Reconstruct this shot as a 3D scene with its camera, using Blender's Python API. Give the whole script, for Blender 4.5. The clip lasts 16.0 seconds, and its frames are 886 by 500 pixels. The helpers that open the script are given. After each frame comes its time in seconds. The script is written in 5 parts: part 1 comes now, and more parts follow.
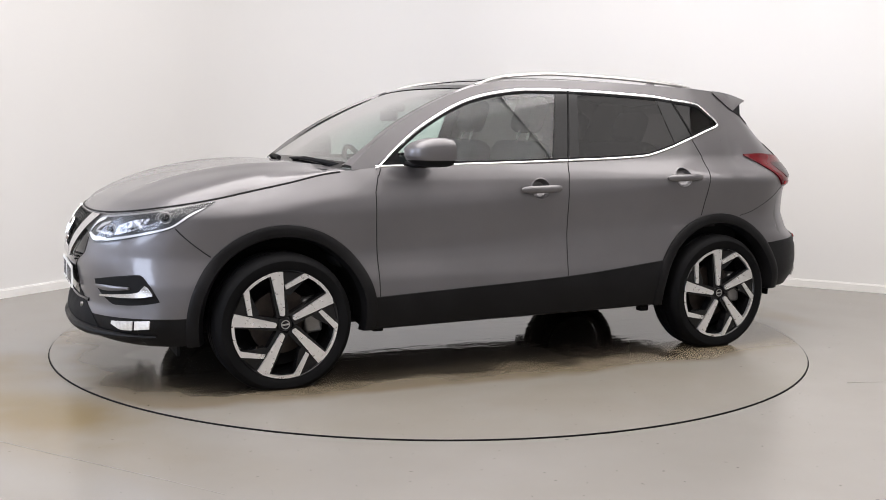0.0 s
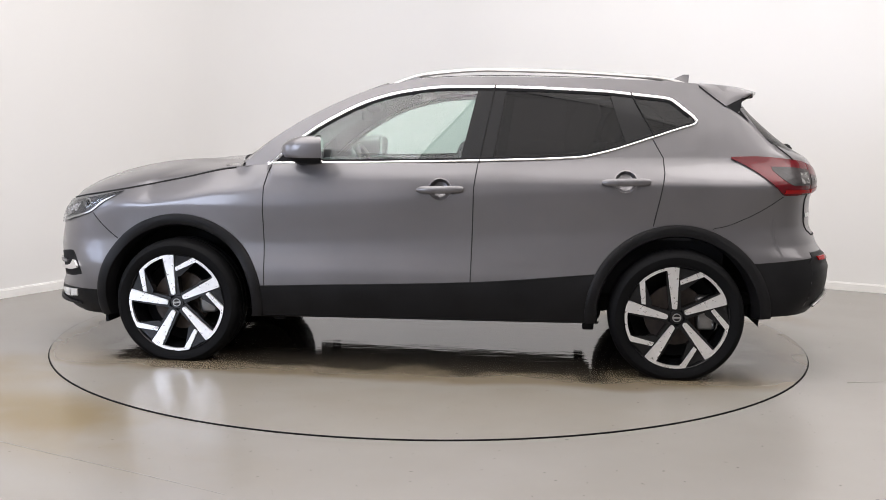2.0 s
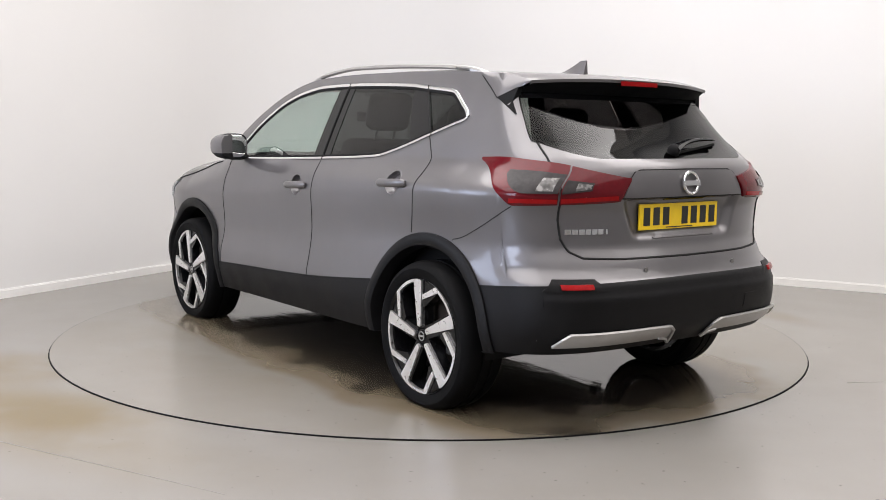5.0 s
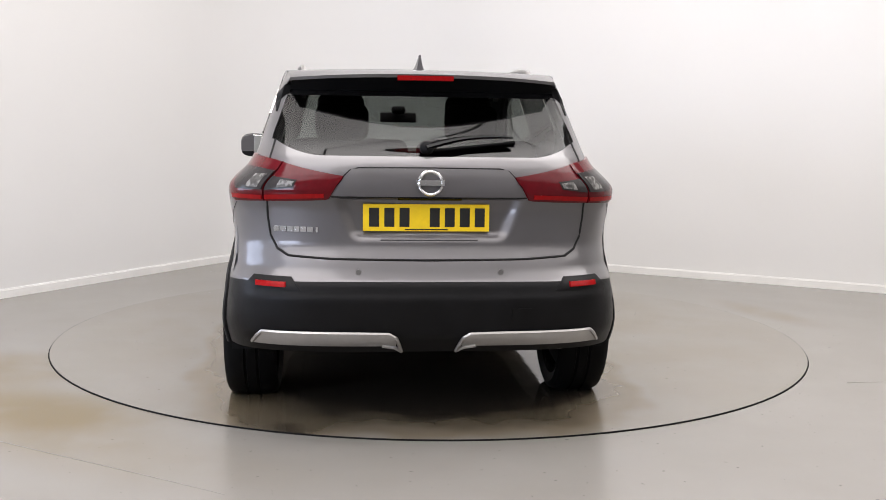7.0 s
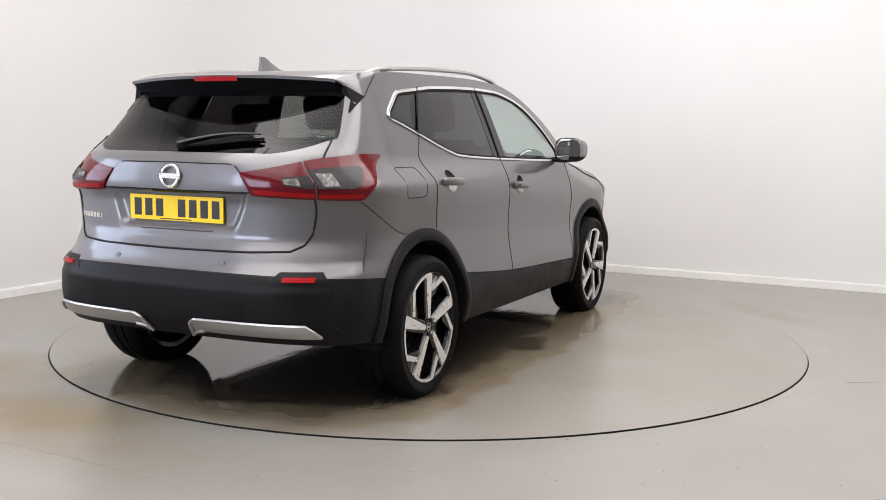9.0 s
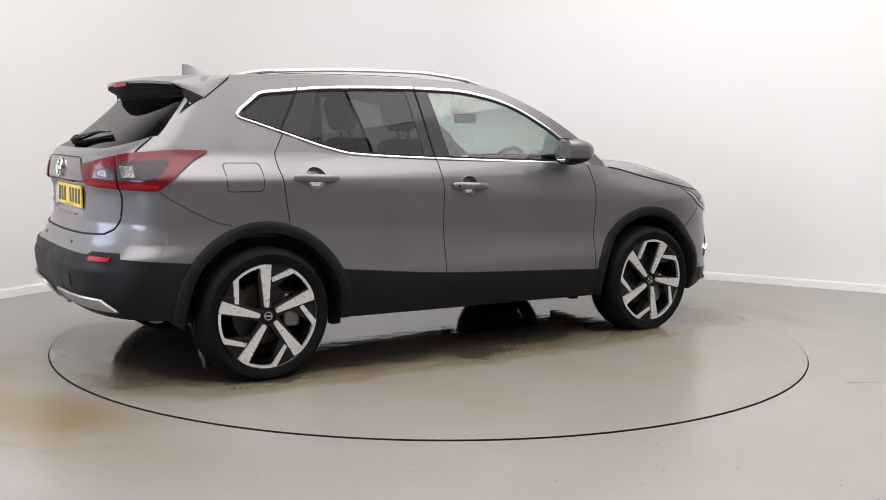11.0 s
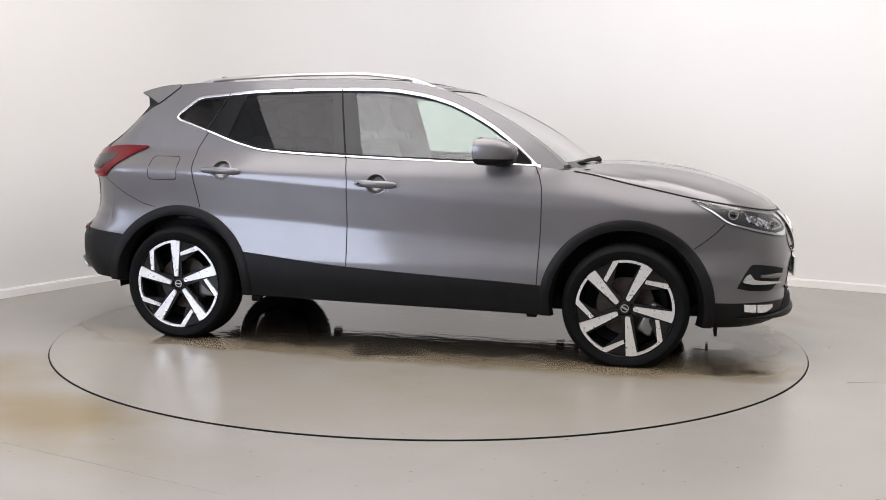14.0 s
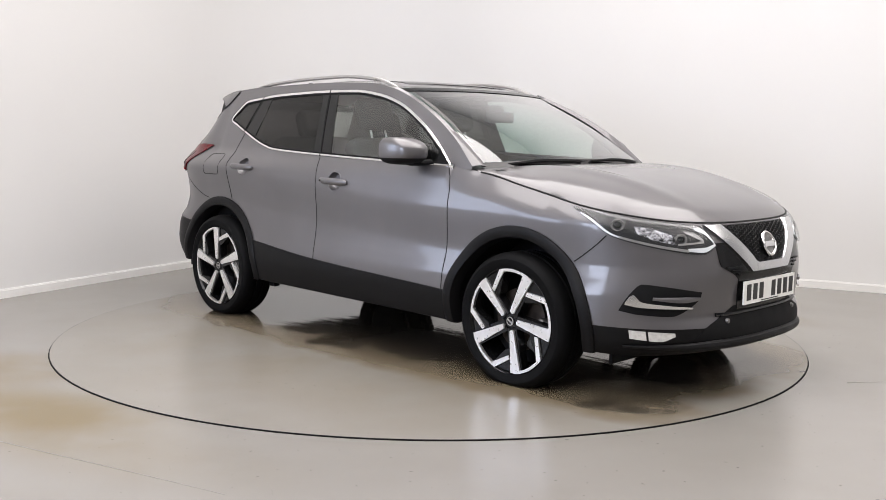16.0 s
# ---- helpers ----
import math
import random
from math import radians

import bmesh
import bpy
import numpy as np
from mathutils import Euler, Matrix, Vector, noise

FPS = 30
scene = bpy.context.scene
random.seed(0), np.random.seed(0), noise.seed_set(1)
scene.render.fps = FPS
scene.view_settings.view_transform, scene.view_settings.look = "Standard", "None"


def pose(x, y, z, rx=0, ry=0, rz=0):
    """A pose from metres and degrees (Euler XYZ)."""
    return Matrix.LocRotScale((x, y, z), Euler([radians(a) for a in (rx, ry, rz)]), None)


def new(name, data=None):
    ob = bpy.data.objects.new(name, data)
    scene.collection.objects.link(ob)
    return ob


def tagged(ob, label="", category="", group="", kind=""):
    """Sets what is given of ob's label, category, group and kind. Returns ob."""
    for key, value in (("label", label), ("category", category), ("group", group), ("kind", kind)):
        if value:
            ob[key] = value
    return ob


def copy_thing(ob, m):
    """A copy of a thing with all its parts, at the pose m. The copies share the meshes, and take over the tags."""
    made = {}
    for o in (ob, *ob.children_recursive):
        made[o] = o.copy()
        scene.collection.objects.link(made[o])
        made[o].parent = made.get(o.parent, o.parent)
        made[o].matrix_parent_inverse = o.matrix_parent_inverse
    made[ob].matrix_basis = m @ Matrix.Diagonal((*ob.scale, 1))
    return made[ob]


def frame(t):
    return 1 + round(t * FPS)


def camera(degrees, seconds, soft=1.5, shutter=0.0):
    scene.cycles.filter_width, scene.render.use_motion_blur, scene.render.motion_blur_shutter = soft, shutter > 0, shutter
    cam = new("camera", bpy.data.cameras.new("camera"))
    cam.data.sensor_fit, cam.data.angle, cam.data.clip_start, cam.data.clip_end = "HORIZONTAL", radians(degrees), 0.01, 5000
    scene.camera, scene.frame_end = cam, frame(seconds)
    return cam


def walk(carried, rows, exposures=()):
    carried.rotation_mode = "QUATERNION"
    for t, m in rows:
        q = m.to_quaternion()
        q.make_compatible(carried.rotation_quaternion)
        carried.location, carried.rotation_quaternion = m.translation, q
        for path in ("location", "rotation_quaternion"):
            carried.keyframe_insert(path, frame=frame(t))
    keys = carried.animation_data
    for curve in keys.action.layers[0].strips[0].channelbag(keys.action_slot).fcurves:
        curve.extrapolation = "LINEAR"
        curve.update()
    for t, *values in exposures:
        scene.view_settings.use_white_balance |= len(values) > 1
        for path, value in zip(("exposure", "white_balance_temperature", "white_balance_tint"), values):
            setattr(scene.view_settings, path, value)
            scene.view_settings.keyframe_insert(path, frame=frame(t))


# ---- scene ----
# ---- camera: stands still on a tripod, the car turns ----
cam = camera(48.73, 16.0, soft=0.85)
CAM = pose(0, -6.151, 1.244, 90 - 6.773, 0, -0.672) @ pose(0, 0, 0, 0, 0, 0.796)
walk(cam, [(0.0, CAM), (16.0, CAM)])

RING_R = 2.266                       # turntable radius
OFF = (-0.0744, 0.1999)              # the car's middle, in the turntable's frame


def heading(t):
    return 204.314 - 15.609 * t


# ---- world and light ----
world = bpy.data.worlds.new("world")
scene.world = world
world.use_nodes = True
world.node_tree.nodes["Background"].inputs["Color"].default_value = (0.75, 0.85, 1.0, 1)
world.node_tree.nodes["Background"].inputs["Strength"].default_value = 0.3
scene.view_settings.exposure = 0.19

ROOM = pose(-1.314, 4.405, 0, 0, 0, -28.2)   # the room's far corner; x along one wall, -y along the other
ROOM_X, ROOM_Y, ROOM_H = 12.0, 12.6, 4.6
LIGHT_PANELS = [(2.9 + 3.6 * i, -2.5 - 2.8 * j, ((1.1, 1.3, 1.15, 0.6), (1.4, 0.7, 0.3, 0.25), (0.6, 0.35, 0.2, 0.2))[i][j]) for i in range(3) for j in range(4)]   # x, y, share of power
PANEL_X, PANEL_Y = 3.57, 2.77


def area_lamp(name, m, sx, sy, watts, color):
    d = bpy.data.lights.new(name, "AREA")
    d.shape, d.size, d.size_y, d.energy, d.color = "RECTANGLE", sx, sy, watts, color
    ob = new(name, d)
    ob.matrix_world = m
    return ob


for lx, ly, share in LIGHT_PANELS:
    area_lamp("ceiling_lamp", ROOM @ pose(lx, ly, ROOM_H - 0.12), PANEL_X, PANEL_Y, 92 * share, (1.0, 0.957, 0.945))
area_lamp("window_lamp", ROOM @ pose(1.525, -ROOM_Y + 0.12, 2.2, 90, 0, 180) @ pose(0, 0, 0, 180, 0, 0), 2.75, 2.2, 130, (0.72, 0.80, 1.0))
area_lamp("window_lamp", ROOM @ pose(0.12, -7.2, 1.75, 0, -90, 0), 1.6, 2.5, 20, (0.70, 0.80, 1.0))


# ---- materials ----
def material(name, color, rough=0.5, metal=0.0, var=0.0, scale=8.0, bump=0.0, bump_scale=200.0, coat=0.0, spec=0.5, detail=6.0):
    m = bpy.data.materials.new(name)
    m.use_nodes = True
    nt = m.node_tree
    b = nt.nodes["Principled BSDF"]
    b.inputs["Base Color"].default_value = (*color, 1)
    b.inputs["Roughness"].default_value = rough
    b.inputs["Metallic"].default_value = metal
    b.inputs["Coat Weight"].default_value = coat
    b.inputs["Coat Roughness"].default_value = 0.04
    b.inputs["Specular IOR Level"].default_value = spec
    tc = nt.nodes.new("ShaderNodeTexCoord")
    if var > 0:
        n1 = nt.nodes.new("ShaderNodeTexNoise")
        n1.inputs["Scale"].default_value, n1.inputs["Detail"].default_value = scale, detail
        nt.links.new(tc.outputs["Object"], n1.inputs["Vector"])
        ramp = nt.nodes.new("ShaderNodeMapRange")
        ramp.inputs["From Min"].default_value, ramp.inputs["From Max"].default_value = 0.3, 0.7
        ramp.inputs["To Min"].default_value, ramp.inputs["To Max"].default_value = 1 - var, 1 + var
        nt.links.new(n1.outputs["Fac"], ramp.inputs["Value"])
        mix = nt.nodes.new("ShaderNodeVectorMath")
        mix.operation = "SCALE"
        mix.inputs[0].default_value = color
        nt.links.new(ramp.outputs["Result"], mix.inputs["Scale"])
        nt.links.new(mix.outputs["Vector"], b.inputs["Base Color"])
        rr = nt.nodes.new("ShaderNodeMapRange")
        rr.inputs["From Min"].default_value, rr.inputs["From Max"].default_value = 0.3, 0.7
        rr.inputs["To Min"].default_value, rr.inputs["To Max"].default_value = max(rough - var * 0.3, 0.01), min(rough + var * 0.3, 1)
        nt.links.new(n1.outputs["Fac"], rr.inputs["Value"])
        nt.links.new(rr.outputs["Result"], b.inputs["Roughness"])
    if bump > 0:
        n2 = nt.nodes.new("ShaderNodeTexNoise")
        n2.inputs["Scale"].default_value, n2.inputs["Detail"].default_value = bump_scale, 3
        nt.links.new(tc.outputs["Object"], n2.inputs["Vector"])
        bp = nt.nodes.new("ShaderNodeBump")
        bp.inputs["Strength"].default_value, bp.inputs["Distance"].default_value = bump, 0.002
        nt.links.new(n2.outputs["Fac"], bp.inputs["Height"])
        nt.links.new(bp.outputs["Normal"], b.inputs["Normal"])
    return m


def glass_material(name, color, rough=0.0, base=0.045, gain=0.9, power=4.0):
    """Thin sheet glass: what passes is tinted, the rest mirrors by Fresnel."""
    m = bpy.data.materials.new(name)
    m.use_nodes = True
    nt = m.node_tree
    nt.nodes.remove(nt.nodes["Principled BSDF"])
    tr = nt.nodes.new("ShaderNodeBsdfTransparent")
    tr.inputs["Color"].default_value = (*color, 1)
    gl = nt.nodes.new("ShaderNodeBsdfGlossy")
    gl.inputs["Roughness"].default_value = rough
    lw = nt.nodes.new("ShaderNodeLayerWeight")
    pw = nt.nodes.new("ShaderNodeMath")
    pw.operation = "POWER"
    pw.inputs[1].default_value = power
    nt.links.new(lw.outputs["Facing"], pw.inputs[0])
    sc = nt.nodes.new("ShaderNodeMath")
    sc.operation = "MULTIPLY_ADD"
    sc.inputs[1].default_value, sc.inputs[2].default_value = gain, base
    nt.links.new(pw.outputs[0], sc.inputs[0])
    mx = nt.nodes.new("ShaderNodeMixShader")
    nt.links.new(sc.outputs[0], mx.inputs["Fac"])
    nt.links.new(tr.outputs["BSDF"], mx.inputs[1])
    nt.links.new(gl.outputs["BSDF"], mx.inputs[2])
    nt.links.new(mx.outputs["Shader"], nt.nodes["Material Output"].inputs["Surface"])
    return m


def glow_material(name, color, strength):
    m = bpy.data.materials.new(name)
    m.use_nodes = True
    b = m.node_tree.nodes["Principled BSDF"]
    b.inputs["Base Color"].default_value = (*color, 1)
    b.inputs["Emission Color"].default_value = (*color, 1)
    b.inputs["Emission Strength"].default_value = strength
    return m


PAINT = material("gunmetal_paint", (0.115, 0.109, 0.113), 0.42, 0.6, 0.07, 3.0, 0.35, 7, coat=0.8)
PAINT.node_tree.nodes["Principled BSDF"].inputs["Coat Roughness"].default_value = 0.10
CLAD = material("grained_black_plastic", (0.006, 0.0058, 0.0062), 0.46, 0, 0.25, 7, 0.12, 700, spec=0.13)
GLOSS_BLACK = material("gloss_black", (0.006, 0.006, 0.0065), 0.10, spec=0.3)
CRYSTAL = material("faceted_reflector", (0.34, 0.34, 0.36), 0.12, 0.9, 0.9, 55, 0.6, 90, detail=1.0)
MATT_BLACK = material("matt_black", (0.005, 0.005, 0.0055), 0.7, 0, 0.2, 10, spec=0.15)
CHROME = material("chrome", (0.80, 0.80, 0.80), 0.12, 1.0)
SATIN = material("satin_silver", (0.40, 0.39, 0.38), 0.34, 0.8, 0.04, 30)
MACHINED = material("machined_alloy", (0.78, 0.77, 0.76), 0.28, 0.85, 0.03, 60)
RUBBER = material("tyre_rubber", (0.004, 0.004, 0.0043), 0.6, 0, 0.25, 9, 0.15, 300, spec=0.07)
RUST = material("worn_brake_iron", (0.045, 0.034, 0.028), 0.55, 0.4, 0.4, 30)
SEAM = material("shut_line_shadow_gap", (0.004, 0.004, 0.004), 0.9)
GLASS = glass_material("green_tinted_glass", (0.72, 0.84, 0.79), base=0.08, gain=1.0, power=3.0)
WINDSCREEN = glass_material("windscreen_glass", (0.64, 0.76, 0.72), base=0.13, gain=1.7)
PRIVACY = glass_material("privacy_glass", (0.085, 0.082, 0.082), base=0.03)
REAR_GLASS = glass_material("privacy_rear_glass", (0.20, 0.19, 0.185), base=0.014, gain=0.6)
LENS = glass_material("clear_lens", (0.90, 0.91, 0.92), base=0.03, gain=0.6)
RED = material("red_lens", (0.085, 0.002, 0.005), 0.10, 0, 0.1, 40, spec=0.3)
SMOKE = material("smoked_reflector", (0.030, 0.027, 0.027), 0.16, 0.0, 0.2, 60, spec=0.16)
YELLOW = material("plate_yellow", (0.82, 0.56, 0.015), 0.3, 0, 0.04, 40)
WHITE_PLATE = material("plate_white", (0.80, 0.80, 0.77), 0.3, 0, 0.03, 40)
INK = material("plate_ink", (0.012, 0.012, 0.012), 0.4)
CLOTH = material("dark_seat_cloth", (0.022, 0.022, 0.024), 0.85, 0, 0.2, 40, 0.3, 400)
TRIM = material("soft_dark_trim", (0.028, 0.028, 0.03), 0.65, 0, 0.1, 30, 0.1, 500)
LINER = material("light_headliner", (0.42, 0.41, 0.39), 0.9, 0, 0.05, 40)
PILLAR_TRIM = material("grey_pillar_trim", (0.10, 0.098, 0.095), 0.8, 0, 0.05, 40)
MIRROR = material("mirror_glass", (0.86, 0.88, 0.88), 0.02, 1.0)
LAMP_GREY = material("dark_lamp_bowl", (0.022, 0.022, 0.023), 0.3, 0.2)
WHITE_LAMP = material("white_light_guide", (0.78, 0.80, 0.82), 0.25, 0.2)
FOG = material("frosted_lamp", (0.74, 0.74, 0.72), 0.15, 0.5, 0.15, 60)
CHROME_SATIN = material("brushed_chrome", (0.74, 0.74, 0.75), 0.2, 1.0)
REFLECTOR_GREY = material("ribbed_reflector", (0.13, 0.125, 0.12), 0.25, 0.3, 0.5, 45, detail=1.0)
RED_BRIGHT = material("bright_red_lens", (0.24, 0.005, 0.006), 0.15, 0, 0.1, 60, spec=0.12)
SATIN_DARK = material("dull_steel", (0.22, 0.215, 0.21), 0.4, 0.8, 0.1, 30)
WALL = material("white_wall_paint", (0.60, 0.592, 0.58), 0.55, 0, 0.012, 0.8, 0.05, 60)
SKIRT = material("white_skirting", (0.66, 0.65, 0.63), 0.4, 0, 0.05, 3.0)
# for walls out of view: grey chosen to keep reflections in the car dim
WALL_GREY = material("unseen_wall_grey", (0.30, 0.30, 0.30), 0.7, 0, 0.05, 1.0)
JOINT = material("joint_filler", (0.165, 0.153, 0.137), 0.7, 0, 0.2, 20)
CEIL = material("white_ceiling", (0.82, 0.82, 0.80), 0.8, 0, 0.02, 2)
DIFFUSER = glow_material("lamp_diffuser", (1.0, 0.962, 0.945), 0.25)
DAY = glow_material("daylight_behind_window", (0.72, 0.80, 1.0), 3.0)


def mix_rgb(nt, a, b, fac):
    n = nt.nodes.new("ShaderNodeMix")
    n.data_type = "RGBA"
    for sock, v in ((n.inputs[0], fac), (n.inputs[6], a), (n.inputs[7], b)):
        if isinstance(v, tuple):
            sock.default_value = (*v, 1)
        elif isinstance(v, float):
            sock.default_value = v
        else:
            nt.links.new(v, sock)
    return n.outputs[2]


def noise_band(nt, vec, scale, lo, hi, detail=5.0, distortion=0.0):
    n = nt.nodes.new("ShaderNodeTexNoise")
    n.inputs["Scale"].default_value, n.inputs["Detail"].default_value, n.inputs["Distortion"].default_value = scale, detail, distortion
    nt.links.new(vec, n.inputs["Vector"])
    r = nt.nodes.new("ShaderNodeMapRange")
    r.interpolation_type = "SMOOTHSTEP"
    r.inputs["From Min"].default_value, r.inputs["From Max"].default_value = lo, hi
    nt.links.new(n.outputs["Fac"], r.inputs["Value"])
    return r.outputs["Result"]


def math_node(nt, op, a, b):
    n = nt.nodes.new("ShaderNodeMath")
    n.operation = op
    for sock, v in ((n.inputs[0], a), (n.inputs[1], b)):
        if isinstance(v, (int, float)):
            sock.default_value = v
        else:
            nt.links.new(v, sock)
    return n.outputs[0]


def spot_mask(nt, vec, cx, cy, rx, ry, angle=0.0, soft=0.6):
    """1 inside an ellipse on the floor, 0 outside."""
    mp = nt.nodes.new("ShaderNodeMapping")
    mp.vector_type = "TEXTURE"
    mp.inputs["Location"].default_value = (cx, cy, 0)
    mp.inputs["Rotation"].default_value = (0, 0, radians(angle))
    mp.inputs["Scale"].default_value = (rx, ry, 1)
    nt.links.new(vec, mp.inputs["Vector"])
    sp = nt.nodes.new("ShaderNodeSeparateXYZ")
    nt.links.new(mp.outputs["Vector"], sp.inputs[0])
    d = math_node(nt, "SQRT", math_node(nt, "ADD", math_node(nt, "MULTIPLY", sp.outputs[0], sp.outputs[0]), math_node(nt, "MULTIPLY", sp.outputs[1], sp.outputs[1])), 0)
    r = nt.nodes.new("ShaderNodeMapRange")
    r.interpolation_type = "SMOOTHSTEP"
    r.inputs["From Min"].default_value, r.inputs["From Max"].default_value = 1.0, 1.0 - soft
    nt.links.new(d, r.inputs["Value"])
    return r.outputs["Result"]


def wet_shade_mask(nt, vec, cx, cy, rx, ry, ragged, soft, scale):
    """1 inside a rounded rectangle with a ragged, noisy edge, 0 outside."""
    mp = nt.nodes.new("ShaderNodeMapping")
    mp.vector_type = "TEXTURE"
    mp.inputs["Location"].default_value = (cx, cy, 0)
    mp.inputs["Scale"].default_value = (rx, ry, 1)
    nt.links.new(vec, mp.inputs["Vector"])
    sp = nt.nodes.new("ShaderNodeSeparateXYZ")
    nt.links.new(mp.outputs["Vector"], sp.inputs[0])
    four = [math_node(nt, "POWER", math_node(nt, "ABSOLUTE", o, 0), 5.0) for o in (sp.outputs[0], sp.outputs[1])]
    d = math_node(nt, "POWER", math_node(nt, "ADD", *four), 0.2)
    n = nt.nodes.new("ShaderNodeTexNoise")
    n.inputs["Scale"].default_value, n.inputs["Detail"].default_value, n.inputs["Roughness"].default_value = scale, 2.5, 0.5
    nt.links.new(vec, n.inputs["Vector"])
    d = math_node(nt, "ADD", d, math_node(nt, "MULTIPLY", math_node(nt, "SUBTRACT", n.outputs["Fac"], 0.5), ragged))
    r = nt.nodes.new("ShaderNodeMapRange")
    r.interpolation_type = "SMOOTHSTEP"
    r.inputs["From Min"].default_value, r.inputs["From Max"].default_value = 1.0, 1.0 - soft
    nt.links.new(d, r.inputs["Value"])
    return r.outputs["Result"]


def concrete(name, spots, wet=()):
    """Sealed pale screed: faint clouds, specks, tan dirt stains, and washing water with shade mixed into its tint."""
    m = bpy.data.materials.new(name)
    m.use_nodes = True
    nt = m.node_tree
    b = nt.nodes["Principled BSDF"]
    tc = nt.nodes.new("ShaderNodeTexCoord")
    v = tc.outputs["Object"]
    col = mix_rgb(nt, (0.197, 0.186, 0.169), (0.218, 0.207, 0.191), noise_band(nt, v, 0.7, 0.15, 0.85, 3.0))
    col = mix_rgb(nt, col, (0.182, 0.170, 0.150), math_node(nt, "MULTIPLY", noise_band(nt, v, 2.6, 0.2, 0.9, 3.0), 0.5))
    col = mix_rgb(nt, col, (0.10, 0.09, 0.08), math_node(nt, "MULTIPLY", noise_band(nt, v, 38, 0.755, 0.775, 1.0), 0.7))
    rough = 0.27
    for cx, cy, rx, ry, ang, amount in spots:
        k = math_node(nt, "MULTIPLY", spot_mask(nt, v, cx, cy, rx, ry, ang, 0.8), noise_band(nt, v, 1.6, 0.12, 0.65, 3, 0.3))
        col = mix_rgb(nt, col, (0.142, 0.108, 0.056), math_node(nt, "MULTIPLY", k, amount))
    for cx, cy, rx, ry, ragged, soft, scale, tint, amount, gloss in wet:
        k = math_node(nt, "MULTIPLY", wet_shade_mask(nt, v, cx, cy, rx, ry, ragged, soft, scale), amount)
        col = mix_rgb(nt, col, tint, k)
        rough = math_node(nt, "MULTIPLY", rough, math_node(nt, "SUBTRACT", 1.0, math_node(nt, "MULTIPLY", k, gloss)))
    nt.links.new(col, b.inputs["Base Color"])
    if wet:
        nt.links.new(rough, b.inputs["Roughness"])
        # slow ripples in the standing water
        mp = nt.nodes.new("ShaderNodeMapping")
        mp.inputs["Scale"].default_value = (1.6, 5.0, 1)
        nt.links.new(v, mp.inputs["Vector"])
        n = nt.nodes.new("ShaderNodeTexNoise")
        n.inputs["Scale"].default_value, n.inputs["Detail"].default_value = 2.2, 3.0
        nt.links.new(mp.outputs["Vector"], n.inputs["Vector"])
        bp = nt.nodes.new("ShaderNodeBump")
        bp.inputs["Distance"].default_value = 0.004
        nt.links.new(math_node(nt, "MULTIPLY", k, 0.35), bp.inputs["Strength"])
        nt.links.new(n.outputs["Fac"], bp.inputs["Height"])
        nt.links.new(bp.outputs["Normal"], b.inputs["Normal"])
    else:
        b.inputs["Roughness"].default_value = rough
    return m


FLOOR_MAT = concrete("sealed_screed", [(-1.75, -1.95, 1.0, 0.55, -25, 1.0), (-2.4, -1.2, 1.0, 0.6, 10, 0.8), (-1.2, -2.5, 1.0, 0.35, -20, 0.3), (2.4, 0.75, 0.22, 0.7, 20, 0.35)])
DISC_MAT = concrete("sealed_screed_wet_shaded", [(0, 0, 3.2, 3.2, 0, 0.4), (1.3, -0.6, 0.8, 0.6, 0, 0.4), (-1.4, 0.9, 0.7, 0.6, 0, 0.4)],
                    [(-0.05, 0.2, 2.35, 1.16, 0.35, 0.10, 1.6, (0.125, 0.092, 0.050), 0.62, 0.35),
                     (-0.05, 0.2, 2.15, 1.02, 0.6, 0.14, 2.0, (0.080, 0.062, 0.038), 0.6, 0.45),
                     # inner water film, its tint darkened further for the shade under the car
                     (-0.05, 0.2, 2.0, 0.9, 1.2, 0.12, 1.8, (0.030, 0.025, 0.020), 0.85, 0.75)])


# ---- mesh helpers ----
def mesh_from(name, bm, mat, smooth=True, sharp=35):
    bm.normal_update()
    me = bpy.data.meshes.new(name)
    bm.to_mesh(me)
    bm.free()
    me.materials.append(mat)
    if smooth:
        me.polygons.foreach_set("use_smooth", [True] * len(me.polygons))
        me.set_sharp_from_angle(angle=radians(sharp))
    return me


def part(name, bm, mat, parent, label="", smooth=True, sharp=35):
    ob = new(name, mesh_from(name, bm, mat, smooth, sharp))
    ob.parent = parent
    return tagged(ob, label) if label else ob


def thing(name, label, category, group="", kind="", m=None):
    ob = new(name)
    ob.empty_display_size = 0.2
    if m is not None:
        ob.matrix_world = m
    return tagged(ob, label, category, group, kind)


def box(bm, x0, x1, y0, y1, z0, z1, m=None):
    vs = [bm.verts.new((x, y, z)) for z in (z0, z1) for x, y in ((x0, y0), (x1, y0), (x1, y1), (x0, y1))]
    if m is not None:
        for v in vs:
            v.co = m @ v.co
    for f in ((3, 2, 1, 0), (4, 5, 6, 7), (0, 1, 5, 4), (1, 2, 6, 5), (2, 3, 7, 6), (3, 0, 4, 7)):
        bm.faces.new([vs[i] for i in f])
    return vs


def rounded_box(x0, x1, y0, y1, z0, z1, r, seg=3, m=None):
    bm = bmesh.new()
    box(bm, x0, x1, y0, y1, z0, z1)
    bmesh.ops.bevel(bm, geom=bm.edges[:], offset=r, segments=seg, affect="EDGES", profile=0.5)
    if m is not None:
        bmesh.ops.transform(bm, matrix=m, verts=bm.verts)
    return bm


